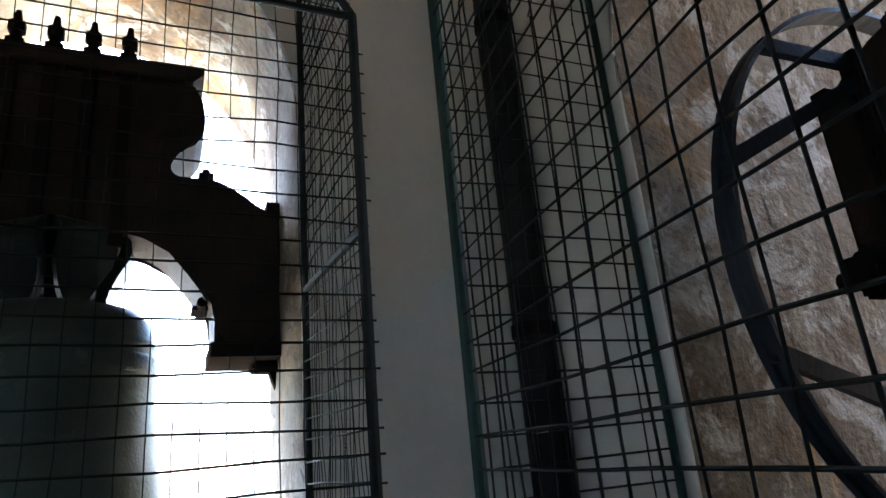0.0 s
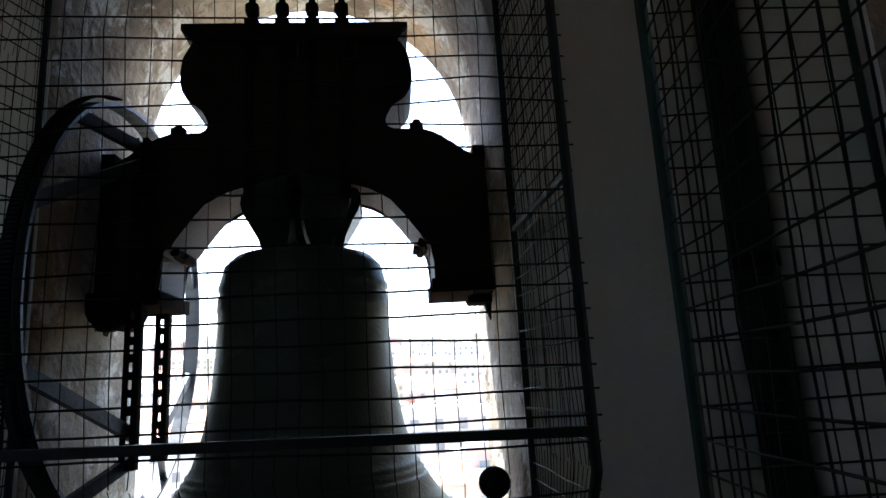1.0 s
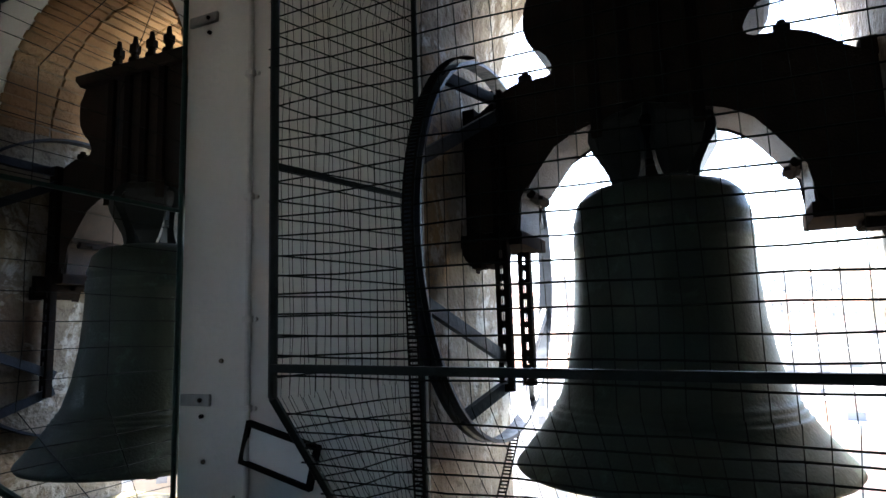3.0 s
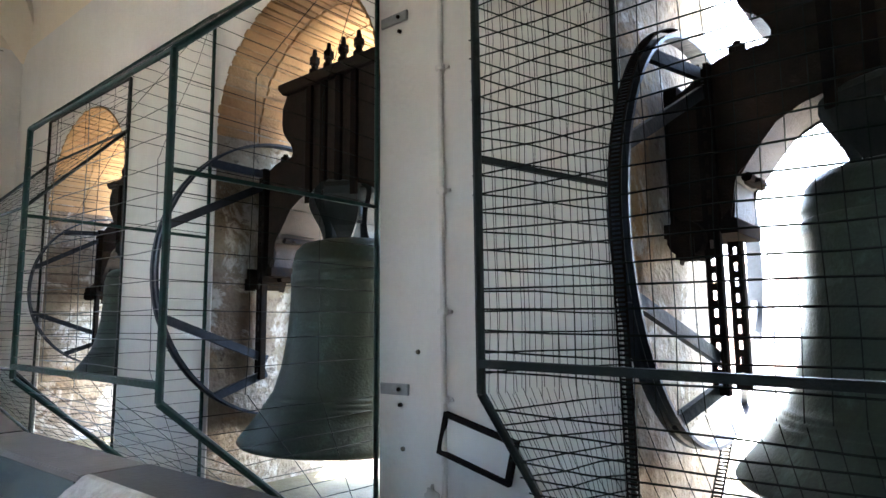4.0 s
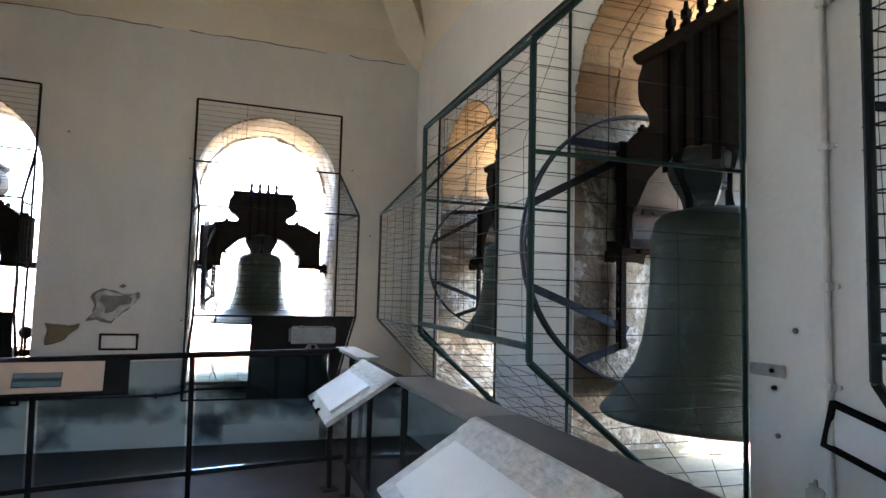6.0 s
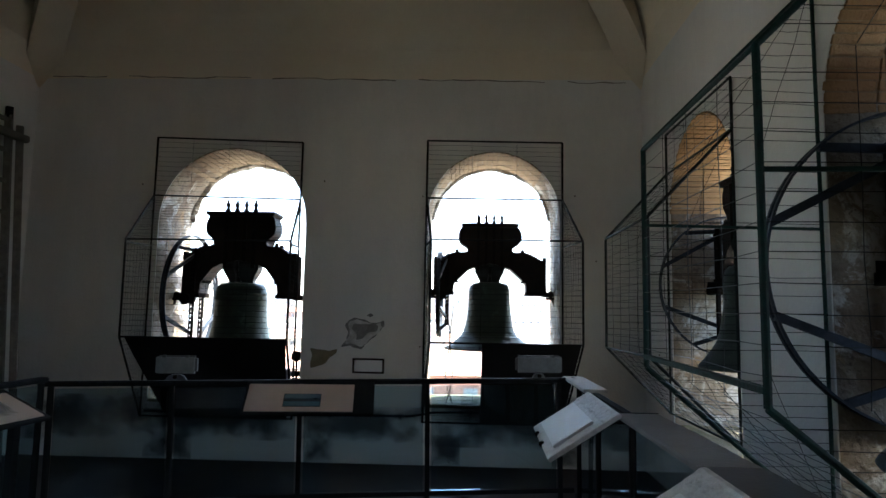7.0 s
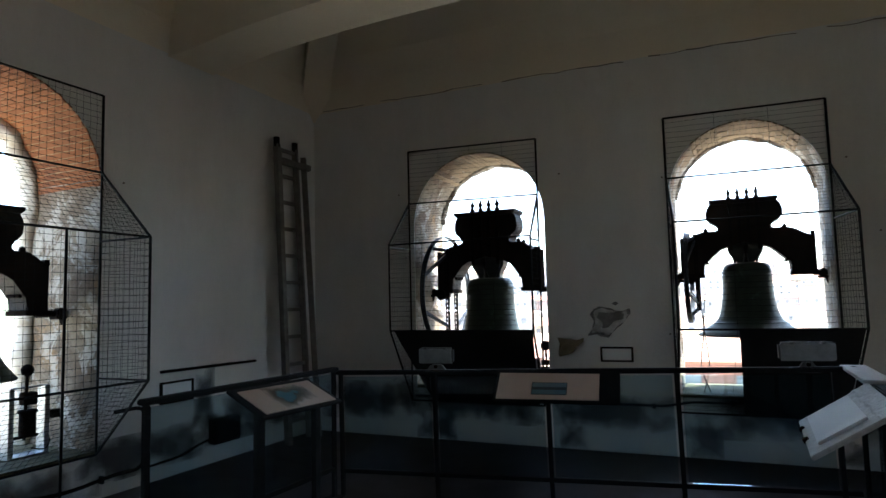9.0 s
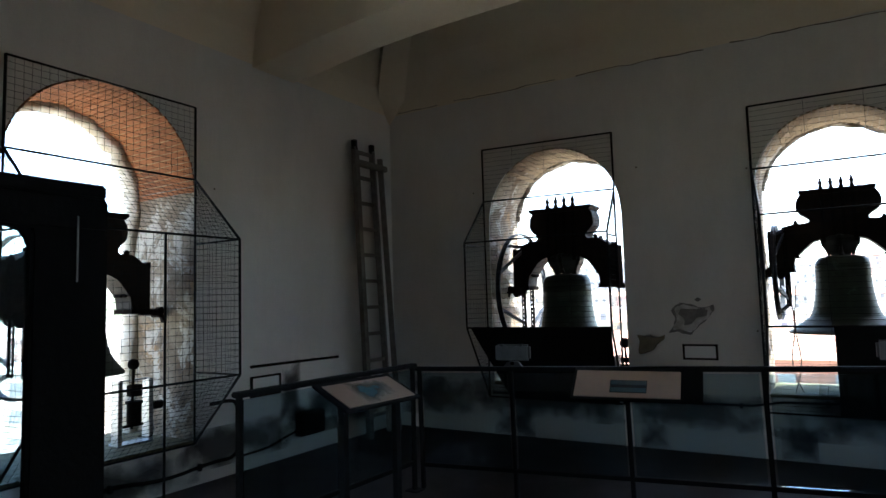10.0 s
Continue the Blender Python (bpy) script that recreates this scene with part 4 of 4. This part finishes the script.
bm = box(bmesh.new(), (-0.14, -0.30, 0.0068), (0.18, -0.04, 0.009))
bmesh.ops.transform(bm, verts=bm.verts, matrix=t)
part("picture", bm, MAPBLUE, board, "pale blue printed area")


def build_floodlight(x, y, turn, w=0.17, up=0.0):
    ob = thing("floodlight", pose(x, y, RZ, 0, 0, turn), "grey switched-off floodlight on the railing", "floodlight", "floodlights")
    part("bracket", slab(bmesh.new(), [(-0.075, -0.02), (0.075, -0.02), (0.05, 0.012), (0.03, 0.05 + up), (-0.03, 0.05 + up), (-0.05, 0.012)], -0.018, 0.018, 0.003), LAMPGREY, ob)
    part("knob", bar(bmesh.new(), (0, -0.035, 0.035 + up), (0, 0.02, 0.035 + up), 0.014, 10), IRON, ob)
    z0, z1 = 0.055 + up, 0.180 + up
    part("housing", box(bmesh.new(), (-w, -0.03, z0), (w, 0.035, z1), None, 0.018), LAMPGREY, ob)
    part("lens", box(bmesh.new(), (-w + 0.008, -0.040, z0 + 0.006), (w - 0.008, -0.028, z1 - 0.006), None, 0.005), LENS, ob, "pale dusty lamp glass")
    for x in (-w * 0.55, w * 0.55):
        part("latch", box(bmesh.new(), (x - 0.012, -0.044, z1 - 0.012), (x + 0.012, -0.02, z1 + 0.006), bevel=0.002), LAMPGREY, ob)


build_floodlight(-1.96, 4.43, 7, 0.14, -0.03)
build_floodlight(0.58, 4.75, 7)


# ---- stair enclosure beside the west side ----
def build_enclosure():
    ob = thing("glass_enclosure", pose(-1.17, 0.0, 0), "dark-framed glass enclosure standing on the floor", "enclosure")
    part("post", box(bmesh.new(), (0.04, 0.515, 0.0), (0.07, 0.668, 1.685), bevel=0.006), BLACK, ob)
    part("post", box(bmesh.new(), (0.04, -0.585, 0.0), (0.07, -0.445, 1.685), bevel=0.006), BLACK, ob)
    part("lintel", box(bmesh.new(), (0.04, -0.585, 1.685), (0.07, 0.668, 1.755), bevel=0.006), BLACK, ob)
    part("cap", box(bmesh.new(), (0.03, -0.60, 1.755), (0.075, 0.66, 1.785), bevel=0.004), BLACK, ob)
    bm = slab(bmesh.new(), [(0.515, 1.685), (0.515, 1.650), (0.508, 1.667), (0.498, 1.679), (0.48, 1.685)], -0.065, -0.045)
    bmesh.ops.rotate(bm, verts=bm.verts, cent=(0, 0, 0), matrix=Matrix.Rotation(radians(90), 3, "Z"))
    part("corner_fillet", bm, BLACK, ob)
    part("bottom_frame", box(bmesh.new(), (0.04, -0.445, 0.0), (0.07, 0.515, 0.12), bevel=0.006), BLACK, ob)
    part("trim", box(bmesh.new(), (0.0705, 0.60, 1.58), (0.073, 0.603, 1.715)), CHROME, ob, "thin bright metal strip")
    pane = part("pane", box(bmesh.new(), (0.052, -0.445, 0.12), (0.058, 0.515, 1.685)), PANE, ob, "large clear glass pane")
    pane.visible_shadow = False


build_enclosure()

# corner pipe, beam, plaster damage
ob = thing("downpipe", pose(1.70, YS + 0.075, 0), "thick black downpipe in the corner", "pipe")
part("pipe", bar(bmesh.new(), (0, 0, 0), (0, 0, HW), 0.062, 20), TARP, ob)
for z in (0.6, 1.7, 2.8):
    part("collar", bar(bmesh.new(), (0, 0, z), (0, 0, z + 0.04), 0.068, 20), IRON, ob)
bm = bmesh.new()
line = soften([(XW - 0.01, 3.92), (XW + 0.25, 3.93), (XW + 0.9, 4.02), (XW + 2.0, 4.08), (XE - 2.0, 4.08), (XE - 0.9, 4.02), (XE - 0.25, 3.93), (XE + 0.01, 3.92)], 2)
slab(bm, [*line, (XE + 0.01, 5.6), (XW - 0.01, 5.6)], 4.18, 4.75)
tagged(part("ceiling_beam", bm, VAULT), "broad plastered beam across the belfry", "beam", kind="structure")


def build_patch(side, along, z, w, h, mat, seed, label, name="plaster_patch", thick=0.004):
    """A ragged patch of bare render on a wall."""
    rng = random.Random(seed)
    pts = []
    n = 44
    for k in range(n):
        a = 2 * math.pi * k / n
        f = 0.72 + 0.45 * noise.noise(Vector((math.cos(a) * 1.7 + seed, math.sin(a) * 1.7, seed * 3.1))) + rng.uniform(-0.05, 0.05)
        pts.append((w / 2 * f * math.cos(a), h / 2 * f * math.sin(a)))
    ob = part(name, slab(bmesh.new(), pts, -thick, 0.0), mat)
    ob.matrix_world = on_wall(side, along) @ pose(0, 0, z)
    return tagged(ob, label, "patch", kind="structure")


def build_shape(side, along, z, outline, grow, mat, label, thick):
    """A flaked patch with a broken outline, given by a few corners round its middle."""
    pts = []
    for k, (xa, za) in enumerate(outline):
        xb, zb = outline[(k + 1) % len(outline)]
        for f in (0, 0.25, 0.5, 0.75):
            x, zz = xa + (xb - xa) * f, za + (zb - za) * f
            w = 1 + 0.5 * noise.noise(Vector((x * 16, zz * 16, thick * 900))) * 0.4
            pts.append((x * grow * w, zz * grow * w))
    ob = part("plaster_patch", slab(bmesh.new(), soften(pts, 1), -thick, 0.0), mat)
    ob.matrix_world = on_wall(side, along) @ pose(0, 0, z)
    return tagged(ob, label, "patch", kind="structure")


REPAIR = material("old_repair", (0.66, 0.65, 0.63), 0.9, scale=9, vary=0.25, tint=(0.36, 0.34, 0.31), bump=0.5, spread=0.3)
GREYCOAT = material("grey_undercoat", (0.17, 0.165, 0.16), 0.95, scale=14, vary=0.3, tint=(0.27, 0.26, 0.25), bump=0.6)
TAN = material("tan_render", (0.26, 0.215, 0.13), 0.95, scale=10, vary=0.3, tint=(0.17, 0.145, 0.095), bump=0.6)
# damp tone that also paints in the dimmer light low on the walls
DAMPSHADE = fading_material("damp_and_shade", (0.17, 0.19, 0.21), (0.11, 0.125, 0.135), 0.5, 4.0)
BLOB = [(-0.20, 0.10), (-0.11, 0.155), (0.02, 0.13), (0.12, 0.10), (0.185, 0.13), (0.22, 0.08), (0.15, 0.0), (0.06, -0.07), (-0.02, -0.16), (-0.14, -0.14), (-0.22, -0.13), (-0.17, -0.02)]
CORE = [(-0.12, 0.08), (-0.02, 0.07), (0.06, 0.09), (0.13, 0.06), (0.11, 0.01), (0.03, -0.01), (-0.03, -0.07), (-0.09, -0.08), (-0.10, -0.01), (-0.14, 0.03)]
build_shape("n", -0.985, 1.285, BLOB, 1.0, GREYCOAT, "grey ragged rim of a plaster repair", 0.004)
build_shape("n", -0.985, 1.285, BLOB, 0.86, REPAIR, "pale plaster repair with a ragged edge", 0.007)
build_shape("n", -0.975, 1.300, CORE, 1.0, GREYCOAT, "patch of bare grey undercoat", 0.010)
build_shape("n", -0.93, 1.465, [(-0.035, 0.0), (0.0, 0.022), (0.035, 0.004), (0.0, -0.02)], 1.0, GREYCOAT, "small flake of bare undercoat", 0.004)
build_shape("n", -1.40, 1.02, [(-0.13, 0.10), (-0.04, 0.105), (0.05, 0.075), (0.135, 0.10), (0.13, 0.06), (0.065, 0.01), (0.03, -0.045), (-0.05, -0.07), (-0.13, -0.10)], 1.0, TAN, "patch of bare tan render by the arch", 0.004)


def build_foot_patch(side, a0, a1, z0, z1):
    ob = part("damp_and_shade", box(bmesh.new(), (a0, -0.006, z0), (a1, -0.002, z1)), DAMPSHADE)
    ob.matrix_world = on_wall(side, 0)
    return tagged(ob, "dark patch of damp and painted shade on the plaster foot", "stain", kind="structure")


# soft dark patches: damp, and the shade of the wall foot put into colour
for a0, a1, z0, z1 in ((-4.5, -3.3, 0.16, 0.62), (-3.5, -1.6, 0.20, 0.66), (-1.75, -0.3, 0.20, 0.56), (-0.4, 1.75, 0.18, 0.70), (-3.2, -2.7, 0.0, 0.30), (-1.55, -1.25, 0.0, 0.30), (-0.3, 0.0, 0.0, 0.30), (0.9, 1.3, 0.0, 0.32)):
    build_foot_patch("n", a0, a1, z0, z1)
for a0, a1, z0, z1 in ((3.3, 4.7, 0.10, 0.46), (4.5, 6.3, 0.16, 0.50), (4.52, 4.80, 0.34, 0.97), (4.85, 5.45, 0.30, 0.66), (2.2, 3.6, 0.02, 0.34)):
    build_foot_patch("w", a0, a1, z0, z1)
# cable and junction box low on the west wall
ob = thing("wall_cable", on_wall("w", 0), "thick black cable sagging along the foot of the wall", "cable")
part("cable", tube(bmesh.new(), soften([(1.9, -0.03, 0.16), (2.4, -0.03, 0.13), (2.75, -0.03, 0.19), (3.2, -0.03, 0.12), (3.7, -0.03, 0.17), (3.93, -0.03, 0.15), (3.97, -0.03, 0.30), (3.96, -0.03, 0.62), (3.90, -0.03, 0.68), (3.66, -0.03, 0.67)], 2), 0.016, 8), IRON, ob)
for y, z in ((2.75, 0.17), (3.55, 0.15), (3.965, 0.45)):
    part("clip", box(bmesh.new(), (y - 0.012, -0.048, z - 0.03), (y + 0.012, -0.001, z + 0.03), bevel=0.003), LEADGREY, ob)
ob = thing("junction_box", on_wall("w", 4.88), "dark metal junction box low on the wall", "box")
part("body", box(bmesh.new(), (-0.17, -0.11, 0.19), (0.17, -0.001, 0.43), bevel=0.01), LEADGREY, ob)
part("lid", box(bmesh.new(), (-0.155, -0.122, 0.205), (0.155, -0.11, 0.415), bevel=0.004), LEADGREY, ob)
part("lead", tube(bmesh.new(), soften([(-0.17, -0.05, 0.25), (-0.35, -0.04, 0.22), (-0.52, -0.03, 0.16), (-0.90, -0.03, 0.15)], 2), 0.012, 8), IRON, ob)

# low service pipe along the foot of the north wall
ob = thing("service_pipe", on_wall("n", 0), "thin grey service pipe low along the wall", "pipe")
part("pipe", tube(bmesh.new(), [(-3.2, -0.02, 0.47), (-1.6, -0.02, 0.465), (-0.5, -0.02, 0.475), (-0.25, -0.02, 0.52), (0.3, -0.02, 0.53)], 0.012, 8), STEEL, ob)
for x in (-2.9, -2.1, -1.3, -0.6, 0.1):
    part("clamp", box(bmesh.new(), (x - 0.015, -0.035, 0.445 if x < -0.4 else 0.50), (x + 0.015, -0.001, 0.495 if x < -0.4 else 0.55), bevel=0.003), STEEL, ob)

# unseen wall, added to cut the sky and ground light on the south jamb
bm = box(bmesh.new(), (XW - TH, YS - 2.6, 0.0), (XE + TH, YS - 2.3, 3.3))
tagged(part("shade_wall", bm, STONE), "unseen plain wall added to dim the south arch", "wall", kind="structure")
# unseen dark slab, added to keep bounced light out of the south arch
bm = box(bmesh.new(), (XW - TH, YS - 2.6, -0.25), (XE + TH, YS - TH, -0.005))
tagged(part("bounce_block", bm, FLOOR), "unseen dark slab added outside the south arch", "floor", kind="structure")
build_patch("e", 1.585, 0.62, 0.09, 0.62, BARE, 31, "brown run of rust below the conduit")
build_patch("e", 1.66, 0.82, 0.10, 0.14, REPAIR, 33, "small scuff on the plaster")

# hairline crack where wall and vault meet
bm = bmesh.new()
rng = random.Random(4)
pts = [(XW + 0.15 + k * 0.12, YN - 0.006, HW + 0.03 - 0.012 * k / 10 + rng.uniform(-0.012, 0.012)) for k in range(52)]
for k in range(0, 51):
    if k % 13 not in (5, 6):
        tube(bm, pts[k:k + 2], 0.0025 + 0.0035 * rng.random(), 4)
tagged(part("wall_crack", bm, BARE), "ragged crack under the vault", "crack", kind="structure")

for side, along, z in (("n", 1.14, 2.72), ("n", -0.42, 2.70), ("n", -0.42, 1.16), ("n", -1.45, 2.85), ("n", -3.38, 2.80), ("n", 1.35, 2.05), ("w", 3.72, 2.62), ("w", 5.25, 0.72), ("e", 1.80, 0.98), ("e", 1.72, 1.35), ("e", 6.0, 1.15)):
    ob = part("wall_plug", bar(bmesh.new(), (0, -0.008, 0), (0, 0.0, 0), 0.009, 8), BARE)
    ob.matrix_world = on_wall(side, along) @ pose(0, 0, z)
    tagged(ob, "small dark plug set in the plaster", "plug", "wall plugs")
for k, (x, sway) in enumerate(((-0.47, 0.05), (-0.40, -0.04))):
    pts = soften([(x, 0.2, 1.58), (x + sway, 0.15, 1.2), (x - sway * 0.4, 0.1, 0.85), (x + sway * 1.5, 0.08, 0.60)], 2)
    ob = part("rope", tube(bmesh.new(), pts, 0.006, 6), LADDERM)
    ob.matrix_world = on_wall("n", 0.31)
    tagged(ob, "thin pale rope hanging beside the bell", "rope", "hanging ropes")

# ---- outside: ground, town, hills ----
GROUND = material("town_ground", (0.40, 0.36, 0.30), 0.9, scale=0.02, vary=0.3, tint=(0.24, 0.23, 0.18), bump=0, fine=0.3)
ROOFT = material("roof_tile", (0.34, 0.19, 0.13), 0.85, scale=0.4, vary=0.25, bump=0, fine=3)
HILL = material("far_hills", (0.12, 0.14, 0.09), 0.95, scale=0.01, vary=0.3, bump=0, fine=0.1)
DARKPANE = material("window_dark", (0.24, 0.24, 0.24), 0.3, scale=0.5, vary=0.2, bump=0)
WALLC = [material("render_" + n, c, 0.9, scale=0.15, vary=0.12, bump=0, fine=2) for n, c in (("cream", (0.52, 0.45, 0.37)), ("pink", (0.50, 0.35, 0.29)), ("white", (0.56, 0.54, 0.51)), ("brick", (0.30, 0.15, 0.105)), ("sand", (0.48, 0.40, 0.29)))]
GZ = -34.0
bm = bmesh.new()
bmesh.ops.create_circle(bm, cap_ends=True, segments=64, radius=4500, matrix=Matrix.Translation((0, 0, GZ)))
tagged(part("ground", bm, GROUND), "sunlit town ground far below the tower", "ground", kind="structure")
for k, (a0, a1, dist, hmax) in enumerate(((-140, 60, 2600, 150), (60, 220, 3000, 110))):
    bm = bmesh.new()
    row = []
    for i in range(81):
        a = radians(a0 + (a1 - a0) * i / 80)
        h = hmax * (0.45 + 0.55 * noise.noise(Vector((i * 0.11, k * 5, 2)))) + 12 * noise.noise(Vector((i * 0.7, k, 1)))
        row.append((bm.verts.new((-math.sin(a) * dist, math.cos(a) * dist, GZ)), bm.verts.new((-math.sin(a) * dist * 1.1, math.cos(a) * dist * 1.1, GZ + max(20, h))), bm.verts.new((-math.sin(a) * dist * 1.3, math.cos(a) * dist * 1.3, GZ))))
    for p, q in zip(row, row[1:]):
        bm.faces.new((p[0], q[0], q[1], p[1])), bm.faces.new((p[1], q[1], q[2], p[2]))
    tagged(part("backdrop_hills", bm, HILL), "low hazy hills behind the town", "hills", kind="structure")

wm = box(bmesh.new(), (-0.6, -0.10, 0), (0.6, 0.04, 1.5))
WINME = bpy.data.meshes.new("window")
wm.to_mesh(WINME)
wm.free()
WINME.materials.append(DARKPANE)
wm = box(bmesh.new(), (-1.0, -0.9, -0.12), (1.0, 0.0, 0.9))
BALME = bpy.data.meshes.new("balcony")
wm.to_mesh(BALME)
wm.free()
BALME.materials.append(WALLC[2])


def build_house(az, dist, w, d, top, colour, flat, rng, floors=4):
    """A town block that faces the tower."""
    a = radians(az)
    ob = thing("town_house", pose(-math.sin(a) * dist, math.cos(a) * dist, GZ, 0, 0, az), ("flat-roofed apartment block with rows of windows" if flat else "rendered town house with a tiled roof"), "house", "town houses")
    h = top - GZ
    part("wall", box(bmesh.new(), (-w / 2, -d / 2, 0), (w / 2, d / 2, h)), WALLC[colour], ob)
    if flat:
        part("roof", box(bmesh.new(), (-w / 2 - 0.2, -d / 2 - 0.2, h), (w / 2 + 0.2, d / 2 + 0.2, h + 0.5)), WALLC[2], ob)
        part("stair_head", box(bmesh.new(), (-w * 0.1, -1, h + 0.5), (w * 0.15, 3, h + 3)), WALLC[colour], ob)
    else:
        bm = bmesh.new()
        slab(bm, [(-d / 2 - 0.4, h), (d / 2 + 0.4, h), (0, h + d * 0.22)], -w / 2 - 0.3, w / 2 + 0.3)
        bmesh.ops.rotate(bm, verts=bm.verts, cent=(0, 0, 0), matrix=Matrix.Rotation(radians(90), 3, "Z"))
        part("roof", bm, ROOFT, ob)
    n = max(2, int(w / 3.2))
    for fl in range(floors):
        for k in range(min(n, 7)):
            x, z = -w / 2 + (k + 0.5) * w / min(n, 7), h - 2.6 - fl * 3.1
            if floors < 4 and rng.random() < 0.35:
                continue
            win = new("window", WINME)
            win.parent, win.location = ob, (x, -d / 2, z)
            if flat and floors == 4 and (k + fl) % 3 == 0:
                bal = new("balcony", BALME)
                bal.parent, bal.location = ob, (x, -d / 2, z - 0.05)


rng = random.Random(11)
build_house(1.5, 60, 15, 10, -3.6, 3, False, rng)
build_house(17, 72, 13, 10, -5.5, 1, False, rng)
build_house(-103, 66, 15, 10, -4.5, 1, True, rng)
build_house(-97, 95, 20, 11, -2.0, 0, True, rng)
for az in (-124, -117, -111, -105, -100, -95, -89, -84, -78, -71, -65, -58, -50, -42, -35, -28, -21, -15, -10, -5, 0, 5, 10, 15, 20, 25, 31, 37, 44, 51, 58, 64, 70, 77, 84):
    near = rng.random() < 0.5
    dist = rng.uniform(70, 100) if near else rng.uniform(115, 190)
    build_house(az + rng.uniform(-2, 2), dist, rng.uniform(14, 24), rng.uniform(9, 13), rng.uniform(-12, -5) if near else rng.uniform(-10, 1), rng.randrange(5), rng.random() < 0.55, rng)

# the town climbs a slope to the east and the north
for mid, wide in ((-96, 22), (-2, 15), (24, 10)):
    for row, (el, dist) in enumerate(((-5.2, 120), (-3.8, 165), (-2.4, 215), (-1.1, 270), (0.1, 330), (1.2, 400), (2.3, 480))):
        step = 5.2 - 0.25 * row
        az = mid - wide
        while az < mid + wide:
            az += step * rng.uniform(0.8, 1.2)
            w = dist * math.tan(radians(step)) * rng.uniform(0.8, 1.05)
            build_house(az, dist * rng.uniform(0.95, 1.05), w, rng.uniform(10, 15), 1.4 + dist * math.tan(radians(el + (1.9 if mid < -50 else 0.0) + rng.uniform(-0.5, 0.5))), rng.choice((0, 2, 2, 4, 1, 2)), rng.random() < 0.45, rng, 3 if row < 3 else 2)

# ---- bricks of the arch soffits ----
bm = box(bmesh.new(), (-0.024, -0.128, -0.007), (0.024, 0.128, 0.007), bevel=0.004)
BRICKME = bpy.data.meshes.new("brick")
bm.to_mesh(BRICKME)
bm.free()
BRICKME.materials.append(SOFFIT)
REDME = BRICKME.copy()
REDME.materials[0] = REDBRICK
DULLME = BRICKME.copy()
DULLME.materials[0] = DULLBRICK
rng = random.Random(21)
for key, (side, c, hw, sill, crown) in ARCHES.items():
    frame_of = on_wall(side, c)
    n = int(math.pi * hw / 0.056)
    for k in range(n):
        a = math.pi * (k + 0.5) / n
        if side == "s" or key == "e3":
            break
        if side == "n" and abs(a - math.pi / 2) > 0.72 + rng.uniform(-0.1, 0.1):
            continue
        for j in range({"s": 5, "w": 4}.get(side, 3)):
            y = 0.128 + (0.265 if side != "w" else 0.248) * j + (0.0 if k % 2 else -0.004) + rng.uniform(-0.004, 0.004)
            r = hw - 0.008 - rng.uniform(0, 0.0025)
            ob = new("brick", {"w": REDME, "n": DULLME}.get(side, BRICKME))
            ob.parent = WALL_OF[side]
            ob.matrix_world = frame_of @ pose(r * math.cos(a), y, crown - hw + r * math.sin(a)) @ Matrix.Rotation(math.pi / 2 - a, 4, "Y") @ pose(0, 0, 0, 0, 0, rng.uniform(-1.5, 1.5))
